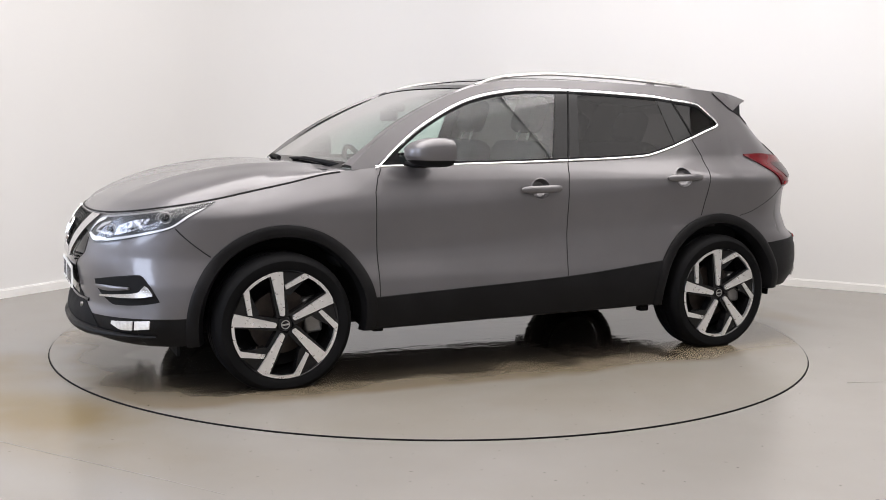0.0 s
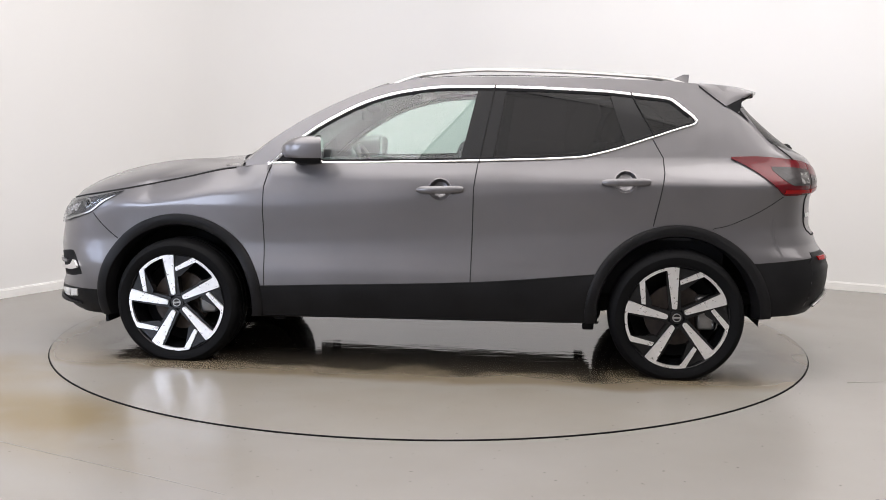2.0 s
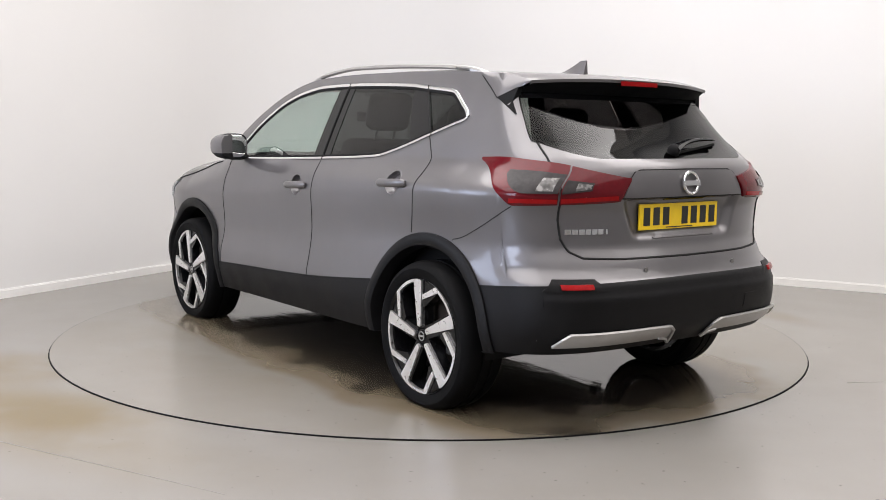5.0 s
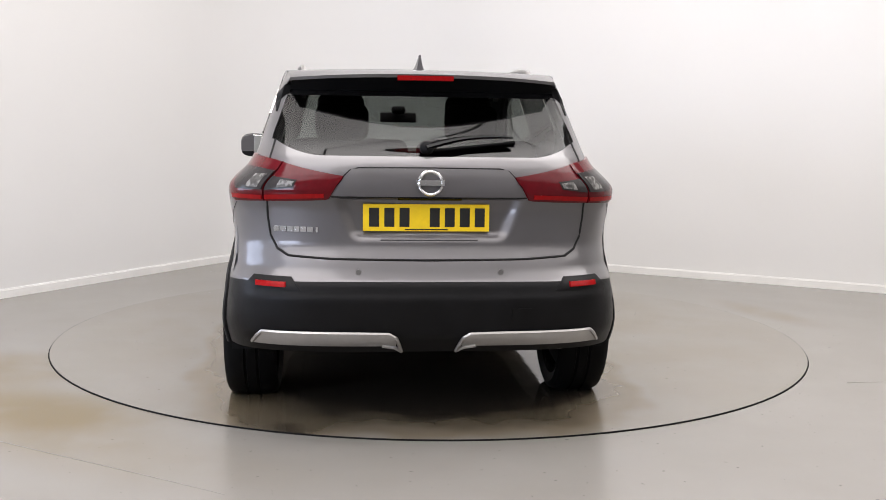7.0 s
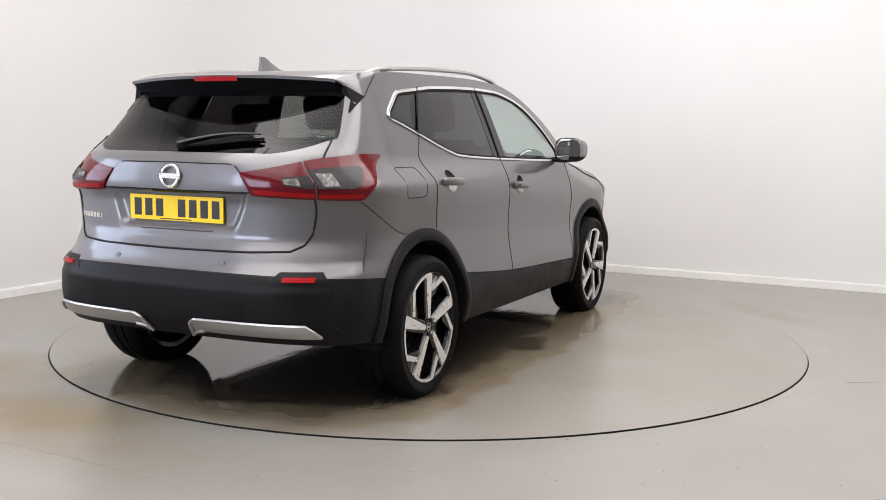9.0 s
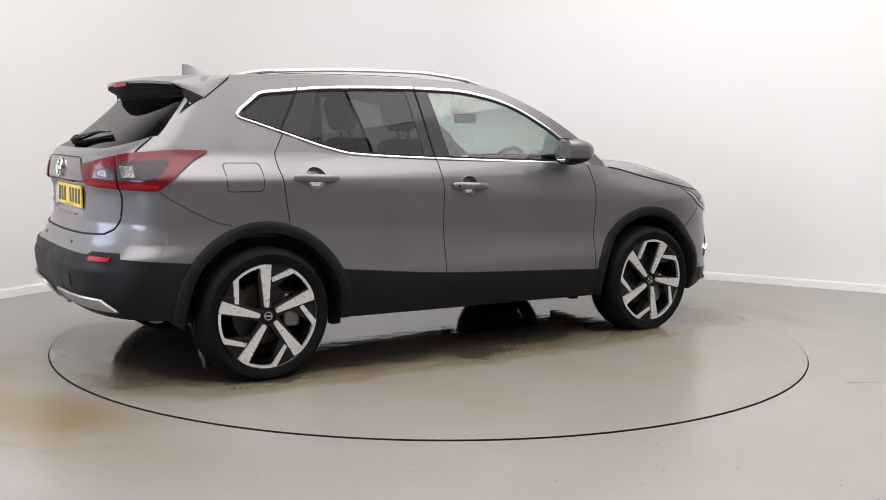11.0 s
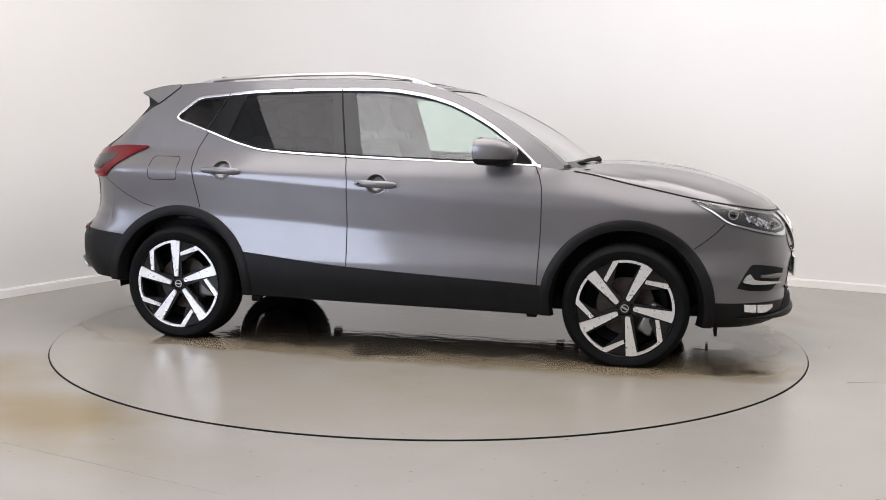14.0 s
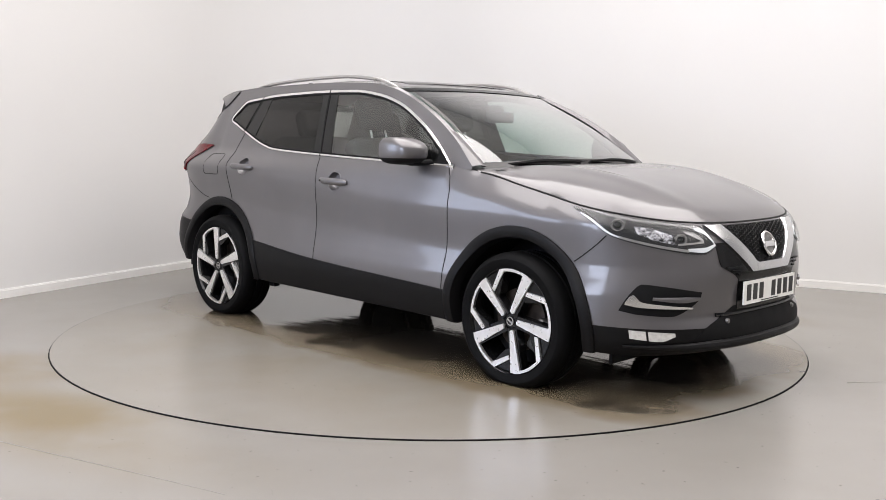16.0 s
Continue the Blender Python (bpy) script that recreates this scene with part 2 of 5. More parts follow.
def grid(bm, rows, flip=False, closed=False):
    """Faces over rows of points; returns the rows of vertices."""
    vs = [[bm.verts.new(p) for p in r] for r in rows]
    n = len(rows[0])
    for a, b in zip(vs, vs[1:]):
        for j in range(n if closed else n - 1):
            k = (j + 1) % n
            q = [a[j], a[k], b[k], b[j]]
            bm.faces.new(q[::-1] if flip else q)
    return vs


def tube(bm, pts, r, sides=8, squash=1.0, cap=True):
    """A round bar along a line of points."""
    rings = []
    for i, p in enumerate(pts):
        d = (Vector(pts[min(i + 1, len(pts) - 1)]) - Vector(pts[max(i - 1, 0)])).normalized()
        a = d.orthogonal() if abs(d.z) > 0.95 else d.cross(Vector((0, 0, 1))).normalized()
        a.normalize()
        b = d.cross(a)
        rr = r[i] if isinstance(r, (list, tuple)) else r
        rings.append([Vector(p) + a * math.cos(t) * rr + b * math.sin(t) * rr * squash for t in [2 * math.pi * k / sides for k in range(sides)]])
    vs = grid(bm, rings, closed=True)
    if cap:
        bm.faces.new(vs[0][::-1])
        bm.faces.new(vs[-1])
    bmesh.ops.recalc_face_normals(bm, faces=bm.faces)


def lathe(bm, profile, steps=64):
    """Turn a profile of (radius, along) round the y axis."""
    rows = []
    for k in range(steps):
        t = 2 * math.pi * k / steps
        rows.append([Vector((r * math.cos(t), y, r * math.sin(t))) for r, y in profile])
    rows.append(rows[0])
    vs = grid(bm, rows)
    bmesh.ops.remove_doubles(bm, verts=bm.verts, dist=1e-5)
    bmesh.ops.recalc_face_normals(bm, faces=bm.faces)


def curve(*pts):
    """A smooth function through a few (x, value) pairs, flat outside them."""
    pts = sorted(pts)
    xs, ys = [p[0] for p in pts], [p[1] for p in pts]
    n = len(xs)
    sl = [(ys[i + 1] - ys[i]) / (xs[i + 1] - xs[i]) for i in range(n - 1)]
    ms = [sl[0]] + [0 if sl[i - 1] * sl[i] <= 0 else 2 * sl[i - 1] * sl[i] / (sl[i - 1] + sl[i]) for i in range(1, n - 1)] + [sl[-1]]

    def f(x):
        if x <= xs[0]:
            return ys[0]
        if x >= xs[-1]:
            return ys[-1]
        i = max(k for k in range(n - 1) if xs[k] <= x)
        h = xs[i + 1] - xs[i]
        u = (x - xs[i]) / h
        return (2 * u**3 - 3 * u**2 + 1) * ys[i] + (u**3 - 2 * u**2 + u) * h * ms[i] + (-2 * u**3 + 3 * u**2) * ys[i + 1] + (u**3 - u**2) * h * ms[i + 1]
    return f


def lerp(a, b, u):
    return a + (b - a) * u


def spread(a, b, n):
    return [lerp(a, b, i / n) for i in range(n + 1)]


def smooth01(u):
    u = min(max(u, 0), 1)
    return u * u * (3 - 2 * u)


# ---- the room ----
def room_mesh(name, bm, mat, kind="structure", label="", category=""):
    ob = new(name, mesh_from(name, bm, mat))
    ob.matrix_world = ROOM
    return tagged(ob, label, category, kind=kind)


def build_room():
    X, Y, H, T, R = ROOM_X, ROOM_Y, ROOM_H, 0.2, 1.7
    # floor, with a round hole for the turntable
    bm = bmesh.new()
    inv = ROOM.inverted()
    ring_in, ring_out, n = [], [], 128
    cx, cy = X / 2, -Y / 2
    for k in range(n):
        t = 2 * math.pi * k / n
        c = Vector((math.cos(t), math.sin(t), 0))
        ring_in.append(c * (RING_R + 0.003) + Vector((0, 0, -0.006)))
        d = inv.to_3x3() @ c
        o = inv @ Vector((0, 0, 0))
        ks = [((X + T) - o.x) / d.x if d.x > 0 else (-T - o.x) / d.x if d.x < 0 else 1e9, (T - o.y) / d.y if d.y > 0 else (-Y - T - o.y) / d.y if d.y < 0 else 1e9]
        ring_out.append(c * min(ks))
    low = [p + Vector((0, 0, -0.12)) for p in ring_in]
    ramp = [p * ((RING_R + 0.3) / (RING_R + 0.003)) + Vector((0, 0, 0.006 * (RING_R + 0.3) / (RING_R + 0.003))) for p in ring_in]
    grid(bm, [low, ring_in, ramp, ring_out], closed=True)
    bmesh.ops.recalc_face_normals(bm, faces=bm.faces)
    tagged(new("floor", mesh_from("floor", bm, FLOOR_MAT)), "pale sealed screed floor with tan dirt stains", "floor", kind="structure")
    bm = bmesh.new()
    bmesh.ops.create_circle(bm, cap_ends=True, radius=RING_R + 0.1, segments=96, matrix=pose(0, 0, -0.12))
    tagged(new("turntable_pit", mesh_from("turntable_pit", bm, MATT_BLACK)), "dark pit floor below the turntable disc", "pit", kind="structure")
    # two far walls in one sheet, with a coved corner; then the walls behind the camera
    line = [(X + T, 0)] + [(X - 1 - k, 0) for k in range(int(X - 1.2 - R))] + [(R - R * math.sin(a), -R + R * math.cos(a)) for a in spread(0, math.pi / 2, 24)] + [(0, -R - 0.7 - k) for k in range(int(5.5 - R - 0.7))] + [(0, -5.6)]
    def inward(x, y, d):
        nx, ny = (0, -1) if y == 0 else ((1, 0) if x == 0 else ((R - x) / R, (-R - y) / R))
        return x + nx * d, y + ny * d
    bm = bmesh.new()
    back = [inward(x, y, -0.15) for x, y in line]
    rows = [[Vector((x, y, z)) for x, y in line] for z in (0, 1, 2, 3, H)] + [[Vector((x, y, z)) for x, y in back] for z in (H, 0)]
    grid(bm, rows)
    room_mesh("wall_far", bm, WALL, label="white painted walls meeting in a coved corner", category="wall")
    bm = bmesh.new()
    for z0, z1, d in ((0.0, 0.058, 0.022), (0.058, 0.066, 0.012)):
        inner = []
        for i, (x, y) in enumerate(line):
            nx, ny = (0, -1) if y == 0 else ((1, 0) if x == 0 else ((R - x) / R, (-R - y) / R))
            inner.append((x + nx * d, y + ny * d))
        grid(bm, [[Vector((x, y, z0)) for x, y in inner], [Vector((x, y, z1)) for x, y in inner], [Vector((x, y, z1)) for x, y in line]])
    bmesh.ops.recalc_face_normals(bm, faces=bm.faces)
    room_mesh("baseboard", bm, SKIRT, label="white painted skirting board along the walls", category="skirting")
    bm = bmesh.new()
    # unseen wall added to close the room, dark so it bounces less light
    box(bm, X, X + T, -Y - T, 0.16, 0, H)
    room_mesh("wall_side", bm, WALL_GREY, label="unseen side wall, greyed to dim the car's reflections", category="wall")
    # walls behind and beside the camera, each with a window opening
    def window(name, m, w, h):
        win = thing(name, "white framed window onto blue daylight", "window", kind="structure", m=m)
        bm = bmesh.new()
        for a in ((0, 0.06, 0, h), (w - 0.06, w, 0, h), (0.06, w - 0.06, 0, 0.06), (0.06, w - 0.06, h - 0.06, h), (w / 2 - 0.03, w / 2 + 0.03, 0.06, h - 0.06), (0.06, w / 2 - 0.03, h / 2 - 0.025, h / 2 + 0.025), (w / 2 + 0.03, w - 0.06, h / 2 - 0.025, h / 2 + 0.025)):
            box(bm, a[0], a[1], -0.03, 0.03, a[2], a[3])
        part("window_frame", bm, SKIRT, win)
    wx0, wx1, wz0, wz1 = 0.15, 2.9, 1.1, 3.3
    bm = bmesh.new()
    for a in ((-T, wx0, 0, H), (wx1, X, 0, H), (wx0, wx1, 0, wz0), (wx0, wx1, wz1, H)):
        box(bm, a[0], a[1], -Y - T, -Y, a[2], a[3])
    room_mesh("wall_back", bm, WALL_GREY, label="unseen wall with a window opening, greyed to dim the car's reflections", category="wall")
    window("window_1", ROOM @ pose(wx0, -Y - 0.1, wz0), wx1 - wx0, wz1 - wz0)
    bm = bmesh.new()
    box(bm, wx0 - 0.5, wx1 + 0.5, -Y - T - 0.5, -Y - T - 0.48, wz0 - 0.5, wz1 + 0.5)
    room_mesh("backdrop_1", bm, DAY, label="bright blue daylight outside the window", category="daylight")
    ya, yb, za, zb = -5.9, -8.5, 0.9, 2.6
    bm = bmesh.new()
    for a in ((ya, -5.6, 0, H), (-Y, yb, 0, H), (yb, ya, 0, za), (yb, ya, zb, H)):
        box(bm, -T, 0, a[0], a[1], a[2], a[3])
    room_mesh("wall_left", bm, WALL, label="white painted wall with a window opening", category="wall")
    window("window_2", ROOM @ pose(-0.1, ya, za, 0, 0, -90), ya - yb, zb - za)
    bm = bmesh.new()
    box(bm, -T - 0.5, -T - 0.48, yb - 0.5, ya + 0.5, za - 0.5, zb + 0.5)
    room_mesh("backdrop_2", bm, DAY, label="bright blue daylight outside the window", category="daylight")
    bm = bmesh.new()
    box(bm, -T, X + T, -Y - T, T, H, H + 0.15)
    room_mesh("ceiling", bm, CEIL, label="plain white ceiling", category="ceiling")
    px, py = PANEL_X / 2, PANEL_Y / 2
    lamp = thing("ceiling_light", "flat white panel lamp fixed to the ceiling", "ceiling light", group="ceiling panel lamps", m=ROOM @ pose(*LIGHT_PANELS[0][:2], ROOM_H))
    bm = bmesh.new()
    for a in ((-px - 0.04, -px, -py - 0.04, py + 0.04), (px, px + 0.04, -py - 0.04, py + 0.04), (-px, px, -py - 0.04, -py), (-px, px, py, py + 0.04)):
        box(bm, *a, -0.09, 0.0)
    part("lamp_frame", bm, SKIRT, lamp)
    bm = bmesh.new()
    box(bm, -px + 0.002, px - 0.002, -py + 0.002, py - 0.002, -0.07, -0.03)
    part("diffuser", bm, DIFFUSER, lamp, "glowing white diffuser")
    for lx, ly, share in LIGHT_PANELS[1:]:
        copy_thing(lamp, ROOM @ pose(lx, ly, ROOM_H))


build_room()


def build_turntable():
    disc = thing("turntable", "round screed turntable flush in the floor, wet and darkened for shade below the car", "turntable")
    bm = bmesh.new()
    n = 128
    rows = [[Vector((r * math.cos(2 * math.pi * k / n), r * math.sin(2 * math.pi * k / n), z)) for k in range(n)] for r, z in [(0.3, 0), (0.9, 0), (1.6, 0), (RING_R - 0.004, 0), (RING_R - 0.004, -0.1)]]
    vs = grid(bm, rows, closed=True)
    bm.faces.new(vs[0])
    bmesh.ops.recalc_face_normals(bm, faces=bm.faces)
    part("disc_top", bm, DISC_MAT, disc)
    bm = bmesh.new()
    rows = [[Vector((r * math.cos(2 * math.pi * k / n), r * math.sin(2 * math.pi * k / n), z)) for k in range(n)] for r, z in [(RING_R - 0.0038, -0.05), (RING_R - 0.0038, 0.0), (RING_R - 0.001, -0.0006), (RING_R - 0.001, -0.05)]]
    grid(bm, rows, closed=True)
    bmesh.ops.recalc_face_normals(bm, faces=bm.faces)
    part("rim", bm, MATT_BLACK, disc, "dark steel edge of the disc")
    return disc


turntable = build_turntable()


def floor_joint(name, a, b, w=0.003):
    """A hairline joint in the screed, as a thin dark filler strip."""
    bm = bmesh.new()
    d = (Vector(b) - Vector(a)).normalized()
    n = Vector((-d.y, d.x, 0)) * w / 2
    rows = []
    for u in spread(0, 1, 16):
        p = Vector(a).lerp(Vector(b), u) + n * 2.5 * math.sin(u * 9.0)
        rows.append([p + n + Vector((0, 0, -0.001)), p + n + Vector((0, 0, 0.0008)), p - n + Vector((0, 0, 0.0008)), p - n + Vector((0, 0, -0.001))])
    grid(bm, rows)
    bmesh.ops.recalc_face_normals(bm, faces=bm.faces)
    tagged(new(name, mesh_from(name, bm, JOINT)), "hairline joint in the screed floor", "floor joint", kind="structure")


floor_joint("floor_joint_1", (-2.6, -1.85, 0), (-0.7, -2.90, 0))
floor_joint("floor_joint_2", (2.15, -1.25, 0), (3.2, -1.15, 0))

# ---- the car: x forward, y to its left, z up; origin on the ground midway between the axles ----
car = thing("car", "gunmetal grey compact crossover with black cladding and two-tone alloy wheels", "car")
AXLE, WHEEL_R, ARCH_R = 1.323, 0.330, 0.405
QF, QR = 1.49, -1.50                 # where the sides begin to turn round the front and the rear
PF = 2.6


rear_power_line = ((0.5, 3.7), (0.64, 3.5), (0.70, 3.1), (0.9, 3.0), (1.08, 3.15), (1.2, 3.5), (1.3, 3.7), (1.42, 4.2), (1.5, 5.0))
side_w = curve((0.16, 0.79), (0.25, 0.845), (0.34, 0.872), (0.43, 0.886), (0.50, 0.882), (0.57, 0.870), (0.65, 0.857), (0.73, 0.850), (0.80, 0.852), (0.87, 0.857), (0.925, 0.859), (0.97, 0.854), (1.03, 0.841), (1.10, 0.819), (1.24, 0.770))
crease_drop = curve((-1.35, -0.065), (-0.3, 0.0), (0.85, 0.075), (1.4, 0.085))   # the shoulder crease falls towards the front
plan_w = curve((-1.6, -0.022), (-1.2, -0.006), (-0.6, 0.0), (0.6, 0.0), (1.1, -0.004), (1.5, -0.012))
haunch = curve((-2.0, 0.01), (-1.5, 0.022), (-1.1, 0.012), (-0.5, 0.0))
front_x = curve((0.20, 2.10), (0.25, 2.20), (0.31, 2.24), (0.36, 2.235), (0.42, 2.215), (0.5, 2.225), (0.6, 2.238), (0.7, 2.222), (0.78, 2.19), (0.83, 2.155), (0.9, 2.10), (1.0, 2.0))
rear_x = curve((0.28, -2.02), (0.36, -2.10), (0.44, -2.160), (0.54, -2.180), (0.575, -2.183), (0.60, -2.174), (0.638, -2.162), (0.655, -2.146), (0.72, -2.118), (0.80, -2.085), (0.92, -2.082), (1.0, -2.10), (1.07, -2.093), (1.105, -2.084), (1.14, -2.058), (1.165, -2.014), (1.19, -1.965), (1.22, -1.919), (1.30, -1.814), (1.40, -1.697), (1.50, -1.610))
top_z = curve((-2.04, 1.15), (-1.87, 1.215), (-1.6, 1.20), (-1.3, 1.165), (-0.9, 1.13), (-0.27, 1.095), (0.5, 1.082), (0.83, 1.07), (1.07, 1.045), (1.3, 0.995), (1.6, 0.935), (1.9, 0.88), (2.05, 0.85), (2.16, 0.835))
top_w = curve((-1.6, 0.80), (-1.2, 0.805), (-0.3, 0.803), (0.83, 0.795), (1.07, 0.775), (1.3, 0.775), (1.5, 0.775))
clad_z = curve((-2.17, 0.648), (-1.72, 0.612), (-0.9, 0.535), (-0.27, 0.477), (0.84, 0.425), (1.7, 0.372), (2.24, 0.36))
base_z = curve((-2.17, 0.347), (-1.75, 0.335), (-1.6, 0.31), (-0.9, 0.285), (0.9, 0.262), (1.7, 0.235), (2.0, 0.225), (2.24, 0.235))


rear_power = curve(*rear_power_line)


def half_width(q, z):
    x = min(max(q, QR), QF)
    w = side_w(z + crease_drop(x) * smooth01((z - 0.5) / 0.2) * smooth01((1.17 - z) / 0.22)) + plan_w(x) + haunch(x) * smooth01((z - 0.7) / 0.35)
    if x < 0.83:
        return lerp(w, G(x, z).y, smooth01((z - 1.0) / 0.14)) if z > 1.0 else w
    k = (z - (top_z(x) - 0.13)) / 0.13
    if k > 0:
        w = lerp(w, min(lerp(G(0.83, z).y, top_w(x), smooth01((x - 0.83) / 0.2)), w), min(k, 1) ** 2)
    return w


def S(q, z, off=0.0):
    """A point on the left body side. q is x along the flank; past QF and QR it runs on to +1 and -1 at the centre line."""
    w = half_width(q, z) + off
    if q > QF:
        t = min(q - QF, 1) * math.pi / 2
        x = QF + (front_x(z) + off - QF) * math.sin(t) ** (2 / PF)
        return Vector((x, w * max(math.cos(t), 0) ** (2 / PF), z))
    if q < QR:
        t = min(QR - q, 1) * math.pi / 2
        x = QR + (rear_x(z) - off - QR) * math.sin(t) ** (2 / rear_power(z))
        y = w * max(math.cos(t), 0) ** (2 / rear_power(z))
        if 0.78 < z < 0.99 and y < 0.45:   # pressed recess round the number plate
            x += 0.03 * smooth01((lerp(0.335, 0.40, (z - 0.82) / 0.16) - y) / 0.06) * smooth01((z - 0.80) / 0.045) * smooth01((0.988 - z) / 0.014)
        return Vector((x, y, z))
    return Vector((q, w, z))


def q_front(y, z=0.6):
    return QF + math.acos(min(abs(y) / half_width(QF, z), 1) ** (PF / 2)) * 2 / math.pi


def q_rear(y, z=0.8):
    return QR - math.acos(min(abs(y) / half_width(QR, z), 1) ** (rear_power(z) / 2)) * 2 / math.pi


def q_at(x, z):
    """The q of a place x on the flank or round a corner."""
    if x > QF:
        return QF + math.asin(min((x - QF) / (front_x(z) - QF), 1) ** (PF / 2)) * 2 / math.pi
    if x < QR:
        return QR - math.asin(min((x - QR) / (rear_x(z) - QR), 1) ** (rear_power(z) / 2)) * 2 / math.pi
    return x


def along(q):
    """x of a place q, near enough for the height lines."""
    return S(q, 0.7).x if QR <= q <= QF else S(q, 0.6).x


def mirrored(p, s):
    return Vector((p.x, p.y * s, p.z))


def in_arch(p, r=ARCH_R):
    return min((p.x - AXLE) ** 2, (p.x + AXLE) ** 2) + (p.z - WHEEL_R) ** 2 < r * r


def skin(bm, q0, q1, lo, hi, nq, nz, s, off=0.0, hole=True):
    """Body skin between two height lines lo(q) and hi(q)."""
    rows = []
    for q in spread(q0, q1, nq):
        a, b = lo(q), hi(q)
        rows.append([mirrored(S(q, z, off), s) for z in spread(a, b, nz)])
    vs = grid(bm, rows, flip=s > 0)
    if hole:
        dead = [f for f in bm.faces if in_arch(f.calc_center_median(), 0.448)]
        bmesh.ops.delete(bm, geom=dead, context="FACES")


def patch(bm, q0, q1, lo, hi, nq, nz, s, off=0.004, depth=0.02, crown=0.0):
    """A raised piece on the skin with closed edges, from off above it down to depth below that."""
    rows = []
    for i, q in enumerate(spread(q0, q1, nq)):
        a, b = lo(q), hi(q)
        r = []
        for j, z in enumerate(spread(a, b, nz)):
            e = crown * (4 * (i / nq) * (1 - i / nq)) ** 0.5 * (4 * (j / nz) * (1 - j / nz)) ** 0.5
            r.append(mirrored(S(q, z, off + e), s))
        low = mirrored(S(q, a, off - depth), s)
        high = mirrored(S(q, b, off - depth), s)
        rows.append([low] + r + [high])
    first = [mirrored(S(q0, z, off - depth), s) for z in [lo(q0)] + spread(lo(q0), hi(q0), nz) + [hi(q0)]]
    last = [mirrored(S(q1, z, off - depth), s) for z in [lo(q1)] + spread(lo(q1), hi(q1), nz) + [hi(q1)]]
    grid(bm, [first] + rows + [last], flip=s > 0)


def strip_line(bm, qz, s, r=0.003, off=0.0, sides=6):
    """A thin bead along points (q, z) on the skin."""
    tube(bm, [mirrored(S(q, z, off), s) for q, z in qz], r, sides)


def dense(pts, n=8):
    out = []
    for a, b in zip(pts, pts[1:]):
        out += [tuple(lerp(u, v, k / n) for u, v in zip(a, b)) for k in range(n)]
    return out + [pts[-1]]


Q_TAIL = q_rear(0.66, 0.85)          # edge of the tailgate


def clad_at(q):
    return clad_z(along(q))


def base_at(q):
    return base_z(along(q))


def top_at(q):
    return top_z(S(q, 0.9).x if abs(q) > 1.4 else q)


HANDLES = ((-0.092, 0.956), (-1.045, 1.012))   # middles of the grip hollows


def cut_round(bm, hx, hz, r):
    """Opens a twelve-sided hole of radius r in a side panel."""
    near = lambda f, k: math.hypot(f.calc_center_median().x - hx, f.calc_center_median().z - hz) < k
    for k in range(12):
        t = math.pi * k / 6
        fs = [f for f in bm.faces if near(f, 0.13)]
        geom = list({v for f in fs for v in f.verts}) + list({e for f in fs for e in f.edges}) + fs
        bmesh.ops.bisect_plane(bm, geom=geom, dist=1e-6, plane_co=(hx + r * math.cos(t), 0, hz + r * math.sin(t)), plane_no=(math.cos(t), 0, math.sin(t)))
    bmesh.ops.delete(bm, geom=[f for f in bm.faces if near(f, r)], context="FACES")


def build_shell():
    # painted panels: name, from, to, lower line, upper line
    for s in (1, -1):
        panels = [
            ("front_wing", 0.85, 1.74, clad_at, top_at, 44), ("front_door", -0.265, 0.85, clad_at, top_at, 44), ("rear_door", -1.215, -0.265, clad_at, top_at, 40),
            ("rear_quarter", Q_TAIL, -1.215, lambda q: 0.735 if q < -1.72 else clad_at(q), top_at, 40)]
        for name, a, b, lo, hi, n in panels:
            bm = bmesh.new()
            skin(bm, a, b, lo, hi, int(n * 1.6), 46, s)
            for hx, hz in HANDLES:
                if a < hx < b:
                    cut_round(bm, hx, hz, 0.055)
            part(name, bm, PAINT, car)
        for a, b in ((0.9, 1.9), (-1.9, -0.9)):
            for a1, b1 in ((a, (a + b) / 2), ((a + b) / 2, b)):
                bm = bmesh.new()
                skin(bm, a1, b1, base_at, clad_at, 24, 6, s)
                part("arch_cladding_panel", bm, CLAD, car, "black plastic lower panel")
        bm = bmesh.new()
        skin(bm, -0.9, 0.9, base_at, lambda q: clad_at(q) - 0.001, 50, 8, s, 0.006)
        # turned-in lower edge
        rows = [[mirrored(S(q, base_at(q), o), s) + Vector((0, 0, dz)) for o, dz in ((0.006, 0), (-0.03, -0.012), (-0.2, 0.01))] for q in spread(-0.9, 0.9, 20)]
        grid(bm, rows, flip=s < 0)
        part("sill_cladding", bm, CLAD, car, "black plastic sill cladding")
    # bumpers and tailgate run across the centre line
    def across(name, q0, q1, lo, hi, nz, mat, label=""):
        bm = bmesh.new()
        for s in (1, -1):
            skin(bm, q0, q1, lo, hi, 64, nz * 2, s)
        bmesh.ops.remove_doubles(bm, verts=bm.verts, dist=1e-4)
        part(name, bm, mat, car, label)
    across("front_bumper", 1.74, QF + 1, clad_at, top_at, 26, PAINT)
    across("front_bumper_lower", 1.9, QF + 1, base_at, clad_at, 10, CLAD, "black plastic lower front bumper")
    across("rear_bumper", QR - 1, -1.69, clad_at, lambda q: 0.7352, 8, PAINT)
    across("rear_bumper_lower", QR - 1, -1.9, base_at, clad_at, 14, CLAD, "scuffed black plastic lower rear bumper")
    across("tailgate", QR - 1, Q_TAIL, lambda q: 0.735, top_at, 26, PAINT)


cowl_x = curve((0.0, 1.07), (0.45, 1.03), (0.72, 0.93))


